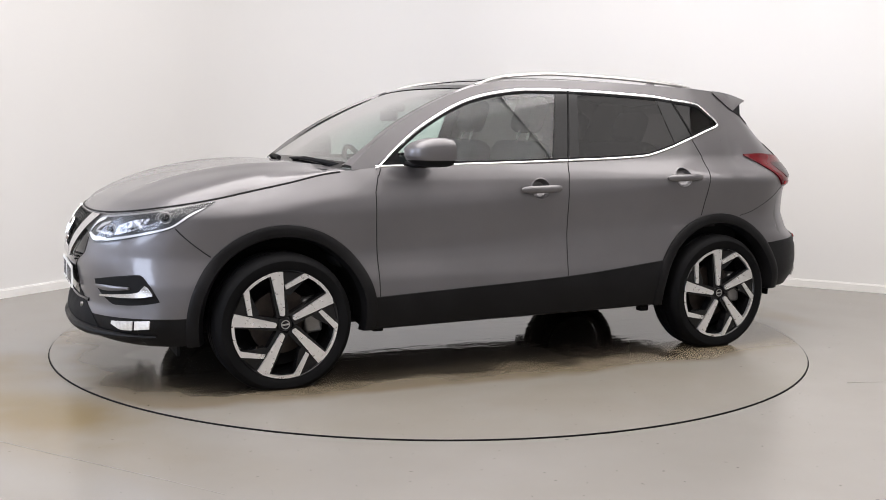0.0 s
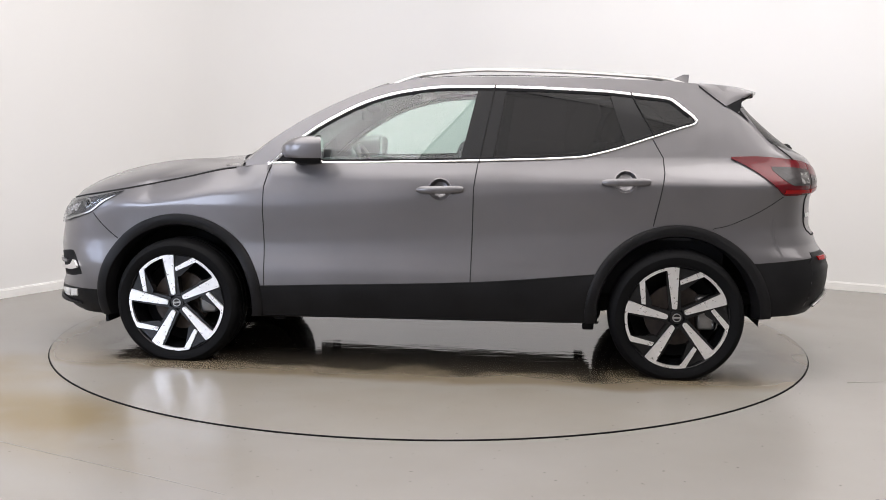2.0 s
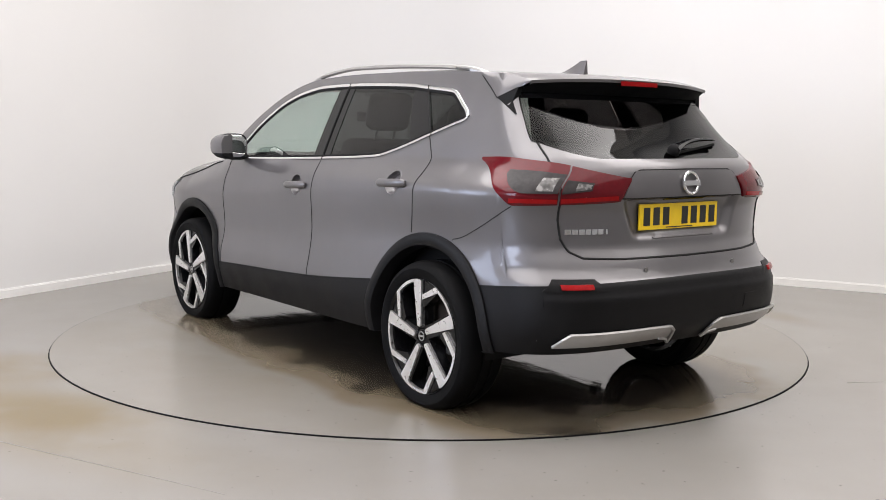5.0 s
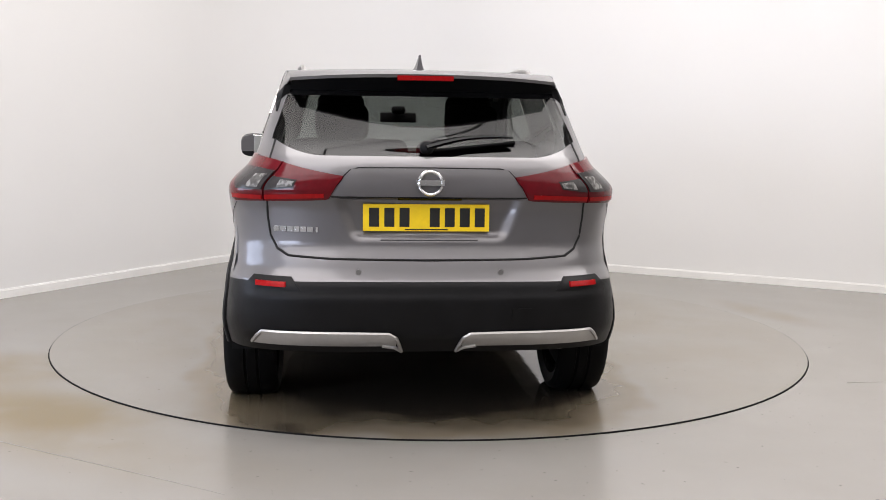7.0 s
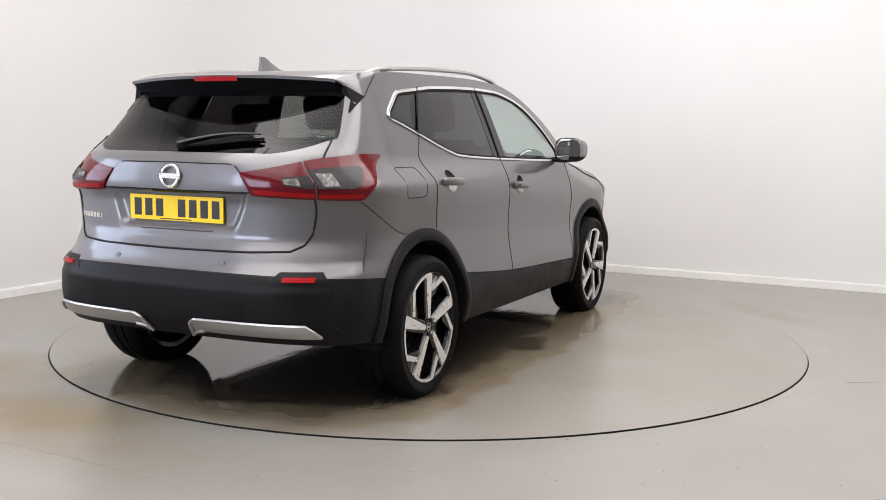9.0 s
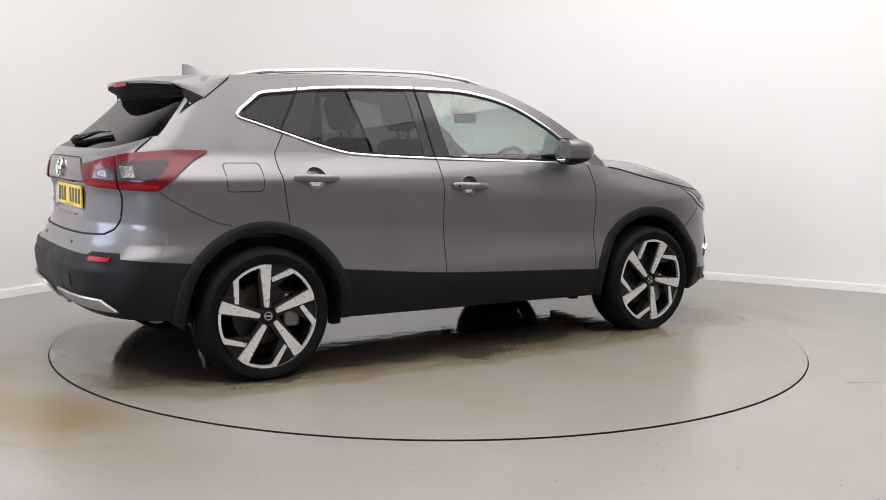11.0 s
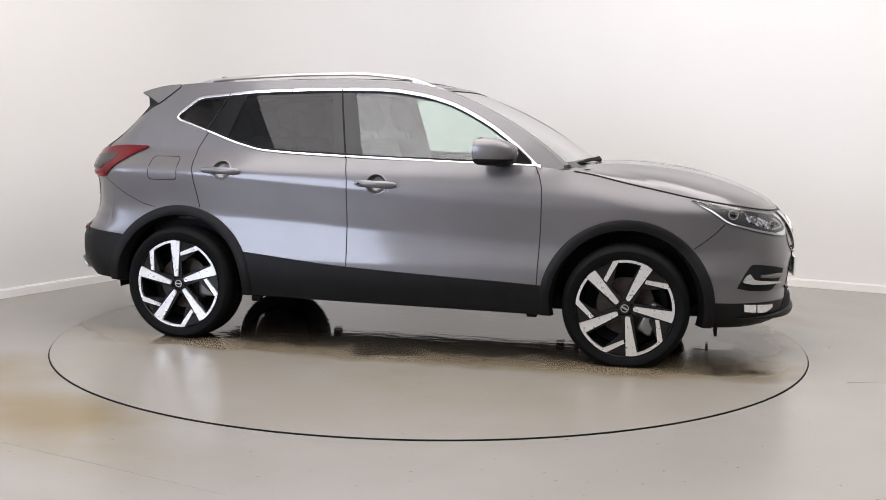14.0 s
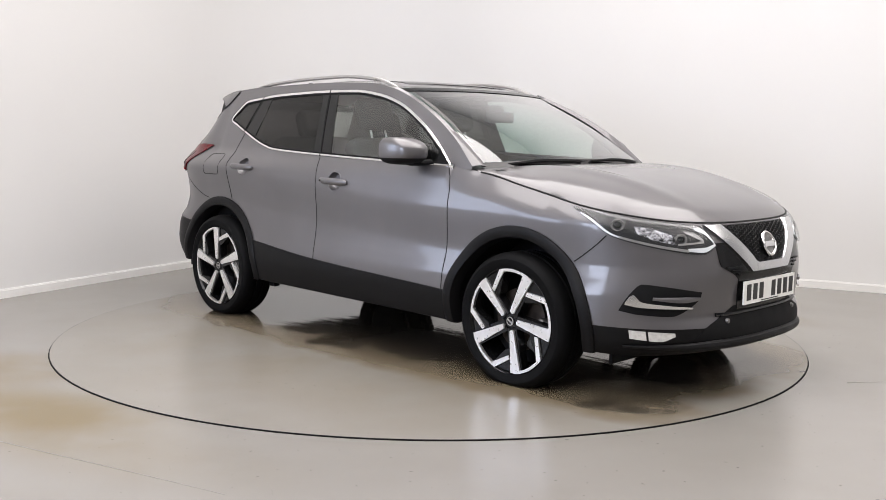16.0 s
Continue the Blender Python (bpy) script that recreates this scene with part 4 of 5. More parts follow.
def build_headlamps():
    for s in (1, -1):
        lamp = new("headlamp")
        lamp.parent = car
        tagged(lamp, "clear swept-back headlamp with chevron light guide")
        bm = bmesh.new()
        patch(bm, 1.60, 2.245, hl_lo, hl_hi, 36, 8, s, 0.002, 0.01)
        part("lamp_housing", bm, LAMP_GREY, lamp)
        bm = bmesh.new()
        patch(bm, 1.62, 2.20, sub(hl_lo, hl_hi, 0.90), sub(hl_lo, hl_hi, 0.97), 30, 2, s, 0.006, 0.006)
        part("upper_bezel", bm, SATIN_DARK, lamp)
        bm = bmesh.new()
        patch(bm, 1.635, 1.80, sub(hl_lo, hl_hi, 0.05), curve((1.635, 0.890), (1.70, 0.858), (1.765, 0.802), (1.80, 0.787)), 12, 2, s, 0.007, 0.006)
        part("light_guide", bm, WHITE_LAMP, lamp, "white light guide")
        bm = bmesh.new()
        patch(bm, 1.80, 2.10, sub(hl_lo, hl_hi, 0.05), sub(hl_lo, hl_hi, 0.14), 16, 1, s, 0.007, 0.006)
        part("lower_bezel", bm, SATIN, lamp)
        bm = bmesh.new()
        patch(bm, 2.10, 2.238, curve((2.10, 0.722), (2.17, 0.715), (2.238, 0.744)), curve((2.10, 0.734), (2.185, 0.737), (2.238, 0.752)), 10, 2, s, 0.007, 0.006)
        patch(bm, 2.165, 2.236, curve((2.165, 0.815), (2.205, 0.795), (2.236, 0.748)), curve((2.165, 0.829), (2.205, 0.820), (2.236, 0.763)), 8, 2, s, 0.007, 0.006)
        part("chevron_light_guide", bm, WHITE_LAMP, lamp, "white chevron light guide")
        bm = bmesh.new()
        patch(bm, 2.06, 2.185, curve((2.06, 0.748), (2.185, 0.757)), curve((2.06, 0.757), (2.15, 0.762), (2.185, 0.768)), 8, 1, s, 0.006, 0.006)
        patch(bm, 2.11, 2.188, curve((2.11, 0.805), (2.188, 0.762)), curve((2.11, 0.813), (2.16, 0.800), (2.188, 0.772)), 8, 1, s, 0.006, 0.006)
        part("inner_chevron", bm, SATIN, lamp, "silver inner chevron")
        for q, z, r in ((1.81, 0.838, 0.026), (2.08, 0.775, 0.024)):
            p = mirrored(S(q, z, 0.0), s)
            n = (mirrored(S(q, z, 0.02), s) - p).normalized()
            u, v = Vector((-n.y, n.x, 0)).normalized(), Vector((0, 0, 1))
            bm = bmesh.new()
            bmesh.ops.create_uvsphere(bm, u_segments=18, v_segments=10, radius=r * 0.75, matrix=Matrix.Translation(p - n * r * 0.35))
            part("projector", bm, GLOSS_BLACK, lamp, "dark projector lens")
            bm = bmesh.new()
            tube(bm, [p + n * 0.004 + u * r * math.cos(t) * 1.1 + v * r * math.sin(t) * 0.95 for t in spread(0, 2 * math.pi, 24)], 0.0045, 6, cap=False)
            part("projector_ring", bm, SATIN_DARK, lamp)
        bm = bmesh.new()
        patch(bm, 1.885, 2.045, curve((1.885, 0.800), (1.96, 0.770), (2.045, 0.752)), curve((1.885, 0.835), (1.97, 0.822), (2.045, 0.795)), 9, 4, s, 0.005, 0.006)
        part("faceted_bowl", bm, CRYSTAL, lamp, "faceted bright reflector bowl")
        bm = bmesh.new()
        patch(bm, 1.60, 2.245, hl_lo, hl_hi, 36, 8, s, 0.012, 0.012, 0.006)
        part("lamp_lens", bm, LENS, lamp, "clear plastic lens").visible_shadow = False


v_in = curve((0.60, 0.10), (0.655, 0.135), (0.72, 0.20), (0.81, 0.292), (0.84, 0.318))
v_out = curve((0.60, 0.165), (0.63, 0.195), (0.72, 0.300), (0.80, 0.385), (0.84, 0.425))
mask_out = curve((0.565, 0.262), (0.60, 0.300), (0.655, 0.395), (0.75, 0.405), (0.80, 0.40))


def bead(bm, place, pts, r, off=0.0):
    tube(bm, [place(y, z, off) for y, z in dense(pts, 6)], r, 6)


def emblem(place, zc, r, name, mat=CHROME, off=0.012):
    """A plain ring crossed by a bar."""
    badge = new(name)
    badge.parent = car
    bm = bmesh.new()
    tube(bm, [place(r * 0.86 * math.cos(t), zc + r * 0.86 * math.sin(t), off) for t in spread(0, 2 * math.pi, 40)], r * 0.13, 8, cap=False)
    part("emblem_ring", bm, mat, badge)
    bm = bmesh.new()
    face_piece(bm, place, spread(zc - r * 0.2, zc + r * 0.2, 2), flat(-r * 1.03), flat(r * 1.03), 6, off + 0.005, 0.01)
    part("emblem_bar", bm, mat, badge)
    return badge


def number_plate(place, zc, y0, w, h, mat, off, label, way=1):
    plate = new("number_plate")
    plate.parent = car
    tagged(plate, label)
    bm = bmesh.new()
    face_piece(bm, lambda y, z, o: place(0.0, zc, o) + Vector((0, y, z - zc)), spread(zc - h / 2, zc + h / 2, 2), flat(y0 - w / 2), flat(y0 + w / 2), 4, off, 0.008)
    part("plate_base", bm, mat, plate)
    step = w / 8.2
    for k in (0, 1, 2, 4, 5, 6, 7):
        c = y0 + way * (k - 3.45) * step * 0.98
        bm = bmesh.new()
        face_piece(bm, lambda y, z, o: place(0.0, zc, o) + Vector((0, y, z - zc)), spread(zc - h * 0.34, zc + h * 0.36, 2), flat(c - 0.0205), flat(c + 0.0205), 1, off + 0.0012, 0.003)
        part("character_bar", bm, INK, plate)
    bm = bmesh.new()
    face_piece(bm, lambda y, z, o: place(0.0, zc, o) + Vector((0, y, z - zc)), spread(zc - h * 0.455, zc - h * 0.415, 1), flat(y0 - w * 0.17), flat(y0 + w * 0.17), 1, off + 0.0012, 0.003)
    part("maker_line", bm, INK, plate)


intake_w = curve((0.30, 0.53), (0.36, 0.47), (0.41, 0.36), (0.452, 0.275))


def build_nose():
    grille = new("grille")
    grille.parent = car
    tagged(grille, "black honeycomb grille in a chrome vee")
    bm = bmesh.new()
    face_piece(bm, front_at, spread(0.645, 0.832, 10), lambda z: -v_in(z) - 0.02, lambda z: v_in(z) + 0.02, 16, 0.002, 0.012)
    part("grille_backing", bm, MATT_BLACK, grille)
    bm = bmesh.new()
    a = 0.017
    for i in range(-12, 13):
        for j in range(12):
            y, z = i * a * 1.5, 0.652 + j * a * 1.0 + (i % 2) * a * 0.5
            if z > 0.825 or z < 0.655 or abs(y) > v_in(z) - 0.008:
                continue
            ring = [front_at(y + a * math.cos(t), z + a * 0.56 * math.sin(t), 0.006) for t in [math.pi / 3 * k for k in range(7)]]
            tube(bm, ring, 0.0022, 4, cap=False)
    part("grille_mesh", bm, GLOSS_BLACK, grille, "black honeycomb mesh")
    for s in (1, -1):
        bm = bmesh.new()
        face_piece(bm, lambda y, z, o: mirrored(front_at(y, z, o), s), spread(0.612, 0.838, 14), lambda z: v_in(z) if z > 0.655 else max(v_in(z) - (0.655 - z) * 3, 0.05), v_out, 4, 0.016, 0.03)
        part("chrome_vee_arm", bm, CHROME_SATIN, grille, "chrome vee arm")
        bm = bmesh.new()
        face_piece(bm, lambda y, z, o: mirrored(front_at(y, z, o), s), spread(0.568, 0.755, 12), lambda z: min(v_out(z) - 0.01, 0.262 if z < 0.6 else 9), lambda z: max(mask_out(z), v_out(z) - 0.005), 5, 0.003, 0.012)
        part("grille_side_mask", bm, GLOSS_BLACK, grille, "gloss black panel beside the vee")
        for z in (0.605, 0.622, 0.639):
            bm = bmesh.new()
            tube(bm, [mirrored(front_at(y, z, 0.008), s) for y in spread(max(0.27, v_out(z) + 0.03), mask_out(z) - 0.02, 6)], 0.004, 6)
            part("side_vent_slat", bm, MATT_BLACK, grille)
    bm = bmesh.new()
    face_piece(bm, front_at, spread(0.612, 0.652, 4), flat(-0.135), flat(0.135), 10, 0.0165, 0.03)
    part("chrome_vee_foot", bm, CHROME_SATIN, grille, "chrome foot of the vee")
    badge = emblem(front_at, 0.733, 0.062, "front_emblem", off=0.02)
    bm = bmesh.new()
    ring = [front_at(0.055 * math.cos(t), 0.733 + 0.055 * math.sin(t), 0.016) for t in spread(0, 2 * math.pi, 32)[:-1]]
    bm.faces.new([bm.verts.new(p) for p in ring])
    bmesh.ops.recalc_face_normals(bm, faces=bm.faces)
    part("emblem_disc", bm, SATIN_DARK, badge, "dull grey disc behind the ring")
    bm = bmesh.new()
    face_piece(bm, front_at, spread(0.43, 0.61, 6), lambda z: -curve((0.43, 0.25), (0.57, 0.275), (0.61, 0.27))(z), lambda z: curve((0.43, 0.25), (0.57, 0.275), (0.61, 0.27))(z), 14, 0.004, 0.014)
    part("plate_plinth", bm, GLOSS_BLACK, car)
    number_plate(front_at, 0.512, 0.0, 0.52, 0.111, WHITE_PLATE, 0.022, "white front number plate with dark bars")
    bm = bmesh.new()
    face_piece(bm, front_at, spread(0.302, 0.452, 8), lambda z: -intake_w(z), lambda z: intake_w(z), 20, 0.003, 0.012)
    part("lower_intake", bm, MATT_BLACK, car, "matt black lower air intake")
    bm = bmesh.new()
    bead(bm, front_at, [(-0.40, 0.417), (-0.25, 0.412), (0.0, 0.412), (0.25, 0.412), (0.40, 0.417)], 0.010, 0.0)
    part("intake_bar", bm, GLOSS_BLACK, car)
    bm = bmesh.new()
    tube(bm, [front_at(y, 0.278, 0.010) for y in spread(-0.76, 0.76, 40)], [0.005 + 0.019 * min(1, min(k, 40 - k) / 9) for k in range(41)], 10, 1.0)
    part("front_lip", bm, CLAD, car, "black plastic chin lip")
    for s in (1, -1):
        bm = bmesh.new()
        patch(bm, 1.81, 2.17, curve((1.81, 0.446), (1.9, 0.43), (2.05, 0.421), (2.12, 0.452), (2.17, 0.50)), curve((1.81, 0.452), (1.843, 0.52), (1.885, 0.571), (2.0, 0.56), (2.17, 0.532)), 24, 6, s, 0.0015, 0.01)
        part("bumper_slot", bm, MATT_BLACK, car, "dark slot in the front bumper")
        bm = bmesh.new()
        patch(bm, 1.832, 2.135, curve((1.832, 0.478), (1.9, 0.466), (2.135, 0.456)), curve((1.832, 0.487), (1.858, 0.526), (1.90, 0.492), (2.0, 0.478), (2.135, 0.464)), 20, 3, s, 0.016, 0.02)
        part("slot_blade", bm, CHROME, car, "chrome blade in the bumper slot")
        bm = bmesh.new()
        patch(bm, 1.95, 2.165, curve((1.95, 0.500), (2.1, 0.486), (2.165, 0.496)), curve((1.95, 0.512), (2.1, 0.512), (2.165, 0.508)), 14, 3, s, 0.010, 0.014, 0.004)
        part("slot_fin", bm, PAINT, car)
        for a, b in ((1.842, 1.915), (1.925, 2.045)):
            bm = bmesh.new()
            patch(bm, a, b, curve((1.84, 0.318), (1.977, 0.306), (2.045, 0.33)), curve((1.84, 0.358), (2.045, 0.345)), 8, 3, s, 0.006, 0.012)
            part("fog_lamp", bm, FOG, car, "frosted fog lamp")
        bm = bmesh.new()
        bmesh.ops.create_cone(bm, cap_ends=True, segments=14, radius1=0.013, radius2=0.011, depth=0.012, matrix=Matrix.Translation(mirrored(front_at(0.33, 0.385, 0.006), s)) @ pose(0, 0, 0, 0, 90, 0))
        part("parking_sensor", bm, SATIN_DARK, car)


tl_hi = curve((-1.525, 1.148), (-1.62, 1.152), (-1.80, 1.142), (-1.95, 1.131), (-2.10, 1.108), (-2.325, 1.070))
tl_lo = curve((-1.525, 1.138), (-1.625, 1.066), (-1.715, 1.0), (-1.793, 0.955), (-2.02, 0.961), (-2.285, 0.972), (-2.325, 1.055))


def build_tail():
    for s in (1, -1):
        # outer lamp on the wing, inner lamp on the tailgate
        for name, a, b in (("tail_lamp", -2.015, -1.525), ("tailgate_lamp", -2.325, -2.025)):
            lamp = new(name)
            lamp.parent = car
            tagged(lamp, "red and smoked boomerang tail lamp")
            bm = bmesh.new()
            patch(bm, a, b, tl_lo, tl_hi, 26, 8, s, 0.010, 0.02, 0.004)
            part("lamp_lens", bm, RED, lamp, "deep red lens")
            bm = bmesh.new()
            if name == "tail_lamp":
                lo, hi = curve((-2.01, 1.008), (-1.84, 1.008), (-1.76, 1.035), (-1.69, 1.085)), curve((-2.01, 1.086), (-1.85, 1.098), (-1.69, 1.102))
                patch(bm, -2.012, -1.69, lo, hi, 16, 5, s, 0.016, 0.012)
            else:
                lo, hi = curve((-2.165, 1.020), (-2.03, 1.006)), curve((-2.165, 1.052), (-2.03, 1.064))
                patch(bm, -2.165, -2.03, lo, hi, 12, 5, s, 0.016, 0.012)
            part("smoked_lens", bm, SMOKE, lamp, "smoked clear lens")
            bm = bmesh.new()
            if name == "tail_lamp":
                patch(bm, -1.985, -1.90, flat(1.018), flat(1.072), 8, 3, s, 0.0175, 0.008)
            else:
                patch(bm, -2.158, -2.090, curve((-2.158, 1.026), (-2.09, 1.018)), curve((-2.158, 1.045), (-2.09, 1.052)), 6, 3, s, 0.0175, 0.008)
            part("reversing_reflector", bm, REFLECTOR_GREY, lamp, "ribbed clear reflector")
            bm = bmesh.new()
            if name == "tail_lamp":
                patch(bm, -2.012, -1.775, curve((-2.012, 0.968), (-1.775, 0.966)), curve((-2.012, 0.985), (-1.775, 0.985)), 8, 2, s, 0.0155, 0.01)
            else:
                patch(bm, -2.28, -2.03, curve((-2.28, 0.98), (-2.03, 0.968)), curve((-2.28, 0.998), (-2.03, 0.987)), 8, 2, s, 0.0155, 0.01)
            part("light_bar", bm, RED_BRIGHT, lamp, "brighter red light bar")
        bm = bmesh.new()
        face_piece(bm, lambda y, z, o: mirrored(rear_at(y, z, o), s), spread(0.623, 0.643, 2), lambda z: 0.58, lambda z: 0.70, 8, 0.010, 0.02)
        part("rear_reflector", bm, RED_BRIGHT, car, "red bumper reflector")
        bm = bmesh.new()
        face_piece(bm, lambda y, z, o: mirrored(rear_at(y, z, o), s), spread(0.612, 0.662, 4), lambda z: lerp(0.52, 0.56, (z - 0.612) / 0.05), lambda z: lerp(0.76, 0.715, (z - 0.612) / 0.05), 10, 0.003, 0.012)
        part("reflector_pocket", bm, CLAD, car, "black pocket round the reflector")
        bm = bmesh.new()
        side = lambda y, z, o: mirrored(rear_at(y, z, o), s)
        face_piece(bm, side, spread(0.378, 0.436, 6), curve((0.378, 0.135), (0.41, 0.138), (0.436, 0.165)), curve((0.378, 0.715), (0.41, 0.70), (0.436, 0.672)), 16, 0.010, 0.03)
        part("skid_trim", bm, SATIN, car, "satin silver skid trim")
        bm = bmesh.new()
        bead(bm, side, [(0.112, 0.352), (0.122, 0.385), (0.136, 0.418), (0.165, 0.436), (0.30, 0.439), (0.50, 0.439), (0.672, 0.438), (0.695, 0.415), (0.715, 0.385)], 0.008, 0.012)
        bead(bm, side, [(0.112, 0.352), (0.14, 0.372), (0.19, 0.380)], 0.008, 0.010)
        part("skid_trim_lip", bm, SATIN, car, "bright raised lip of the skid trim")
        bm = bmesh.new()
        bmesh.ops.create_cone(bm, cap_ends=True, segments=14, radius1=0.011, radius2=0.010, depth=0.008, matrix=Matrix.Translation(mirrored(rear_at(0.29, 0.685, 0.002), s)) @ pose(0, 0, 0, 0, 90, 0))
        part("parking_sensor", bm, SATIN_DARK, car)
    bm = bmesh.new()
    face_piece(bm, rear_at, spread(0.475, 0.540, 3), flat(-0.415), flat(-0.335), 4, 0.003, 0.006)
    part("towing_eye_cover", bm, CLAD, car)
    # shut line of the tailgate and the pressed panel over the plate
    bm = bmesh.new()
    for s in (1, -1):
        edge = [(0.640, 1.21), (0.655, 1.14), (0.664, 1.0), (0.662, 0.90), (0.650, 0.82), (0.622, 0.768), (0.575, 0.742), (0.40, 0.734), (0.0, 0.731)]
        tube(bm, [mirrored(rear_at(y, z, 0.0), s) for y, z in dense(edge, 6)], 0.0052, 6)
    part("tailgate_shut_line", bm, SEAM, car)
    bm = bmesh.new()
    bead(bm, rear_at, [(0.40, 0.985), (0.0, 0.985), (-0.40, 0.985)], 0.003)
    for s in (1, -1):
        bead(bm, lambda y, z, o: mirrored(rear_at(y, z, o), s), [(0.355, 1.065), (0.325, 1.094), (0.29, 1.104), (0.0, 1.106)], 0.0028)
    part("tailgate_panel_line", bm, SEAM, car)
    bm = bmesh.new()
    face_piece(bm, rear_at, spread(0.988, 1.10, 5), lambda z: -curve((0.985, 0.395), (1.07, 0.345), (1.10, 0.315))(z), lambda z: curve((0.985, 0.395), (1.07, 0.345), (1.10, 0.315))(z), 24, 0.004, 0.01)
    part("tailgate_garnish", bm, PAINT, car)
    bm = bmesh.new()
    face_piece(bm, rear_at, spread(0.972, 0.984, 2), flat(-0.13), flat(0.13), 8, 0.006, 0.01)
    part("tailgate_release", bm, GLOSS_BLACK, car)
    bm = bmesh.new()
    tube(bm, [rear_at(y, 0.812, 0.0) for y in spread(-0.20, 0.20, 12)], 0.006, 6)
    part("plate_recess_edge", bm, PAINT, car)
    emblem(rear_at, 1.046, 0.054, "rear_emblem", off=0.014)
    number_plate(rear_at, 0.901, 0.012, 0.52, 0.111, YELLOW, 0.012, "yellow rear number plate with dark bars", -1)
    for k in range(7):
        bm = bmesh.new()
        c = 0.622 - k * 0.0275
        w = 0.012 if k < 6 else 0.004
        face_piece(bm, rear_at, spread(0.838, 0.860, 1), flat(c - w), flat(c + w), 2, 0.004, 0.006)
        part("model_name_bar", bm, CHROME, car)
    # roof spoiler: painted top and side wedges, black underside and fins, the high brake lamp
    def lip(u, k):
        x0 = lerp(-1.57, -1.42, abs(u) ** 6)
        e = G(x0, rail_z(x0))
        z0 = lerp(roof_z(x0), e.z, abs(u) ** 3)
        x1, z1 = -1.792 + 0.09 * abs(u) ** 2.2, 1.494 - 0.018 * abs(u) ** 2.4
        return Vector((lerp(x0, x1, k), lerp(e.y, 0.580, k) * u, lerp(z0, z1, k) + 0.003 + 0.010 * math.sin(math.pi * k)))

    def wedge_foot(k):
        """Lower edge of the spoiler's side: down the pillar, then out to the tip."""
        if k < 0.55:
            x, z = lerp(-1.42, -1.555, k / 0.55), lerp(1.511, 1.407, k / 0.55)
            return S(q_at(x, z), z, 0.004)
        a, b = S(q_at(-1.555, 1.407), 1.407, 0.004), lip(1, 1)
        return a.lerp(b + Vector((0, 0, -0.006)), (k - 0.55) / 0.45)
    bm = bmesh.new()
    rows = []
    for k in spread(0, 1, 20):
        side = [lip(1, k).lerp(wedge_foot(k), v) + Vector((0, 0.004 * math.sin(math.pi * v), 0)) for v in spread(0, 1, 5)][1:]
        r = [Vector((p.x, -p.y, p.z)) for p in reversed(side)] + [lip(u, k) for u in spread(-1, 1, 30)] + side
        rows.append(r)
    rows.append([p + Vector((0.004, 0, -0.013)) for p in rows[-1]])
    grid(bm, rows)
    bmesh.ops.recalc_face_normals(bm, faces=bm.faces)
    part("roof_spoiler", bm, PAINT, car)
    bm = bmesh.new()
    grid(bm, [[lip(u, 1) + Vector((0.006, 0, -0.014)) for u in spread(-0.99, 0.99, 30)], [rear_at(yglass(1.42) * u, 1.43, 0.003) for u in spread(-0.99, 0.99, 30)]])
    part("spoiler_underside", bm, MATT_BLACK, car, "black underside of the spoiler")
    bm = bmesh.new()
    face_piece(bm, rear_at, spread(1.405, 1.44, 4), lambda z: 0.004 - yglass(z), lambda z: yglass(z) - 0.004, 30, 0.003, 0.006)
    part("rear_window_band", bm, GLOSS_BLACK, car, "black border at the top of the glass")
    for s in (1, -1):
        bm = bmesh.new()
        tip = lip(1, 1)
        a, b = S(q_at(-1.555, 1.407), 1.407, 0.006), S(q_at(-1.673, 1.332), 1.332, 0.006)
        m = a.lerp(tip, 0.62)
        e = Vector((-1.634, lerp(b.y, m.y, 0.5), 1.388))
        outline = [a, a.lerp(b, 0.5), b, b.lerp(e, 0.6), e, m]
        outer = [bm.verts.new(mirrored(p, s)) for p in outline]
        inner = [bm.verts.new(mirrored(p + Vector((0, -0.03, 0)), s)) for p in outline]
        bm.faces.new(outer)
        bm.faces.new(inner[::-1])
        for k in range(6):
            bm.faces.new([outer[k], inner[k], inner[(k + 1) % 6], outer[(k + 1) % 6]])
        bmesh.ops.recalc_face_normals(bm, faces=bm.faces)
        part("spoiler_fin", bm, MATT_BLACK, car, "black spoiler side fin")
        bm = bmesh.new()
        tube(bm, [mirrored(wedge_foot(k) + Vector((0, 0.001, -0.002)), s) for k in spread(0, 0.55, 12)], 0.003, 6)
        part("spoiler_joint", bm, SEAM, car)
    bm = bmesh.new()
    grid(bm, [[lip(u, 1) + Vector((-0.003, 0, dz)) for u in spread(-0.21, 0.21, 12)] for dz in (-0.006, -0.026)])
    grid(bm, [[lip(u, 1) + Vector((0.03, 0, dz)) for u in spread(-0.21, 0.21, 12)] for dz in (-0.006, -0.026)])
    part("high_brake_lamp", bm, RED_BRIGHT, car, "red high level brake lamp")
    # rear wiper
    wiper = new("rear_wiper")
    wiper.parent = car

    def on_glass(y, z, off):
        yg = yglass(z)
        p = back_point(2 - abs(y) / yg, z)
        return Vector((p.x - off, y, z + off * 0.5))
    bm = bmesh.new()
    bmesh.ops.create_uvsphere(bm, u_segments=16, v_segments=8, radius=0.03, matrix=Matrix.Translation(on_glass(0.01, 1.175, 0.02)))
    part("wiper_pivot", bm, MATT_BLACK, wiper)
    bm = bmesh.new()
    tube(bm, [on_glass(lerp(0.02, -0.36, u), 1.172 + 0.045 * u + 0.018 * math.sin(math.pi * u), 0.03) for u in spread(0, 1, 12)], [0.022, 0.024, 0.024, 0.022, 0.02, 0.018, 0.017, 0.016, 0.015, 0.013, 0.011, 0.009, 0.006], 8, 0.6)
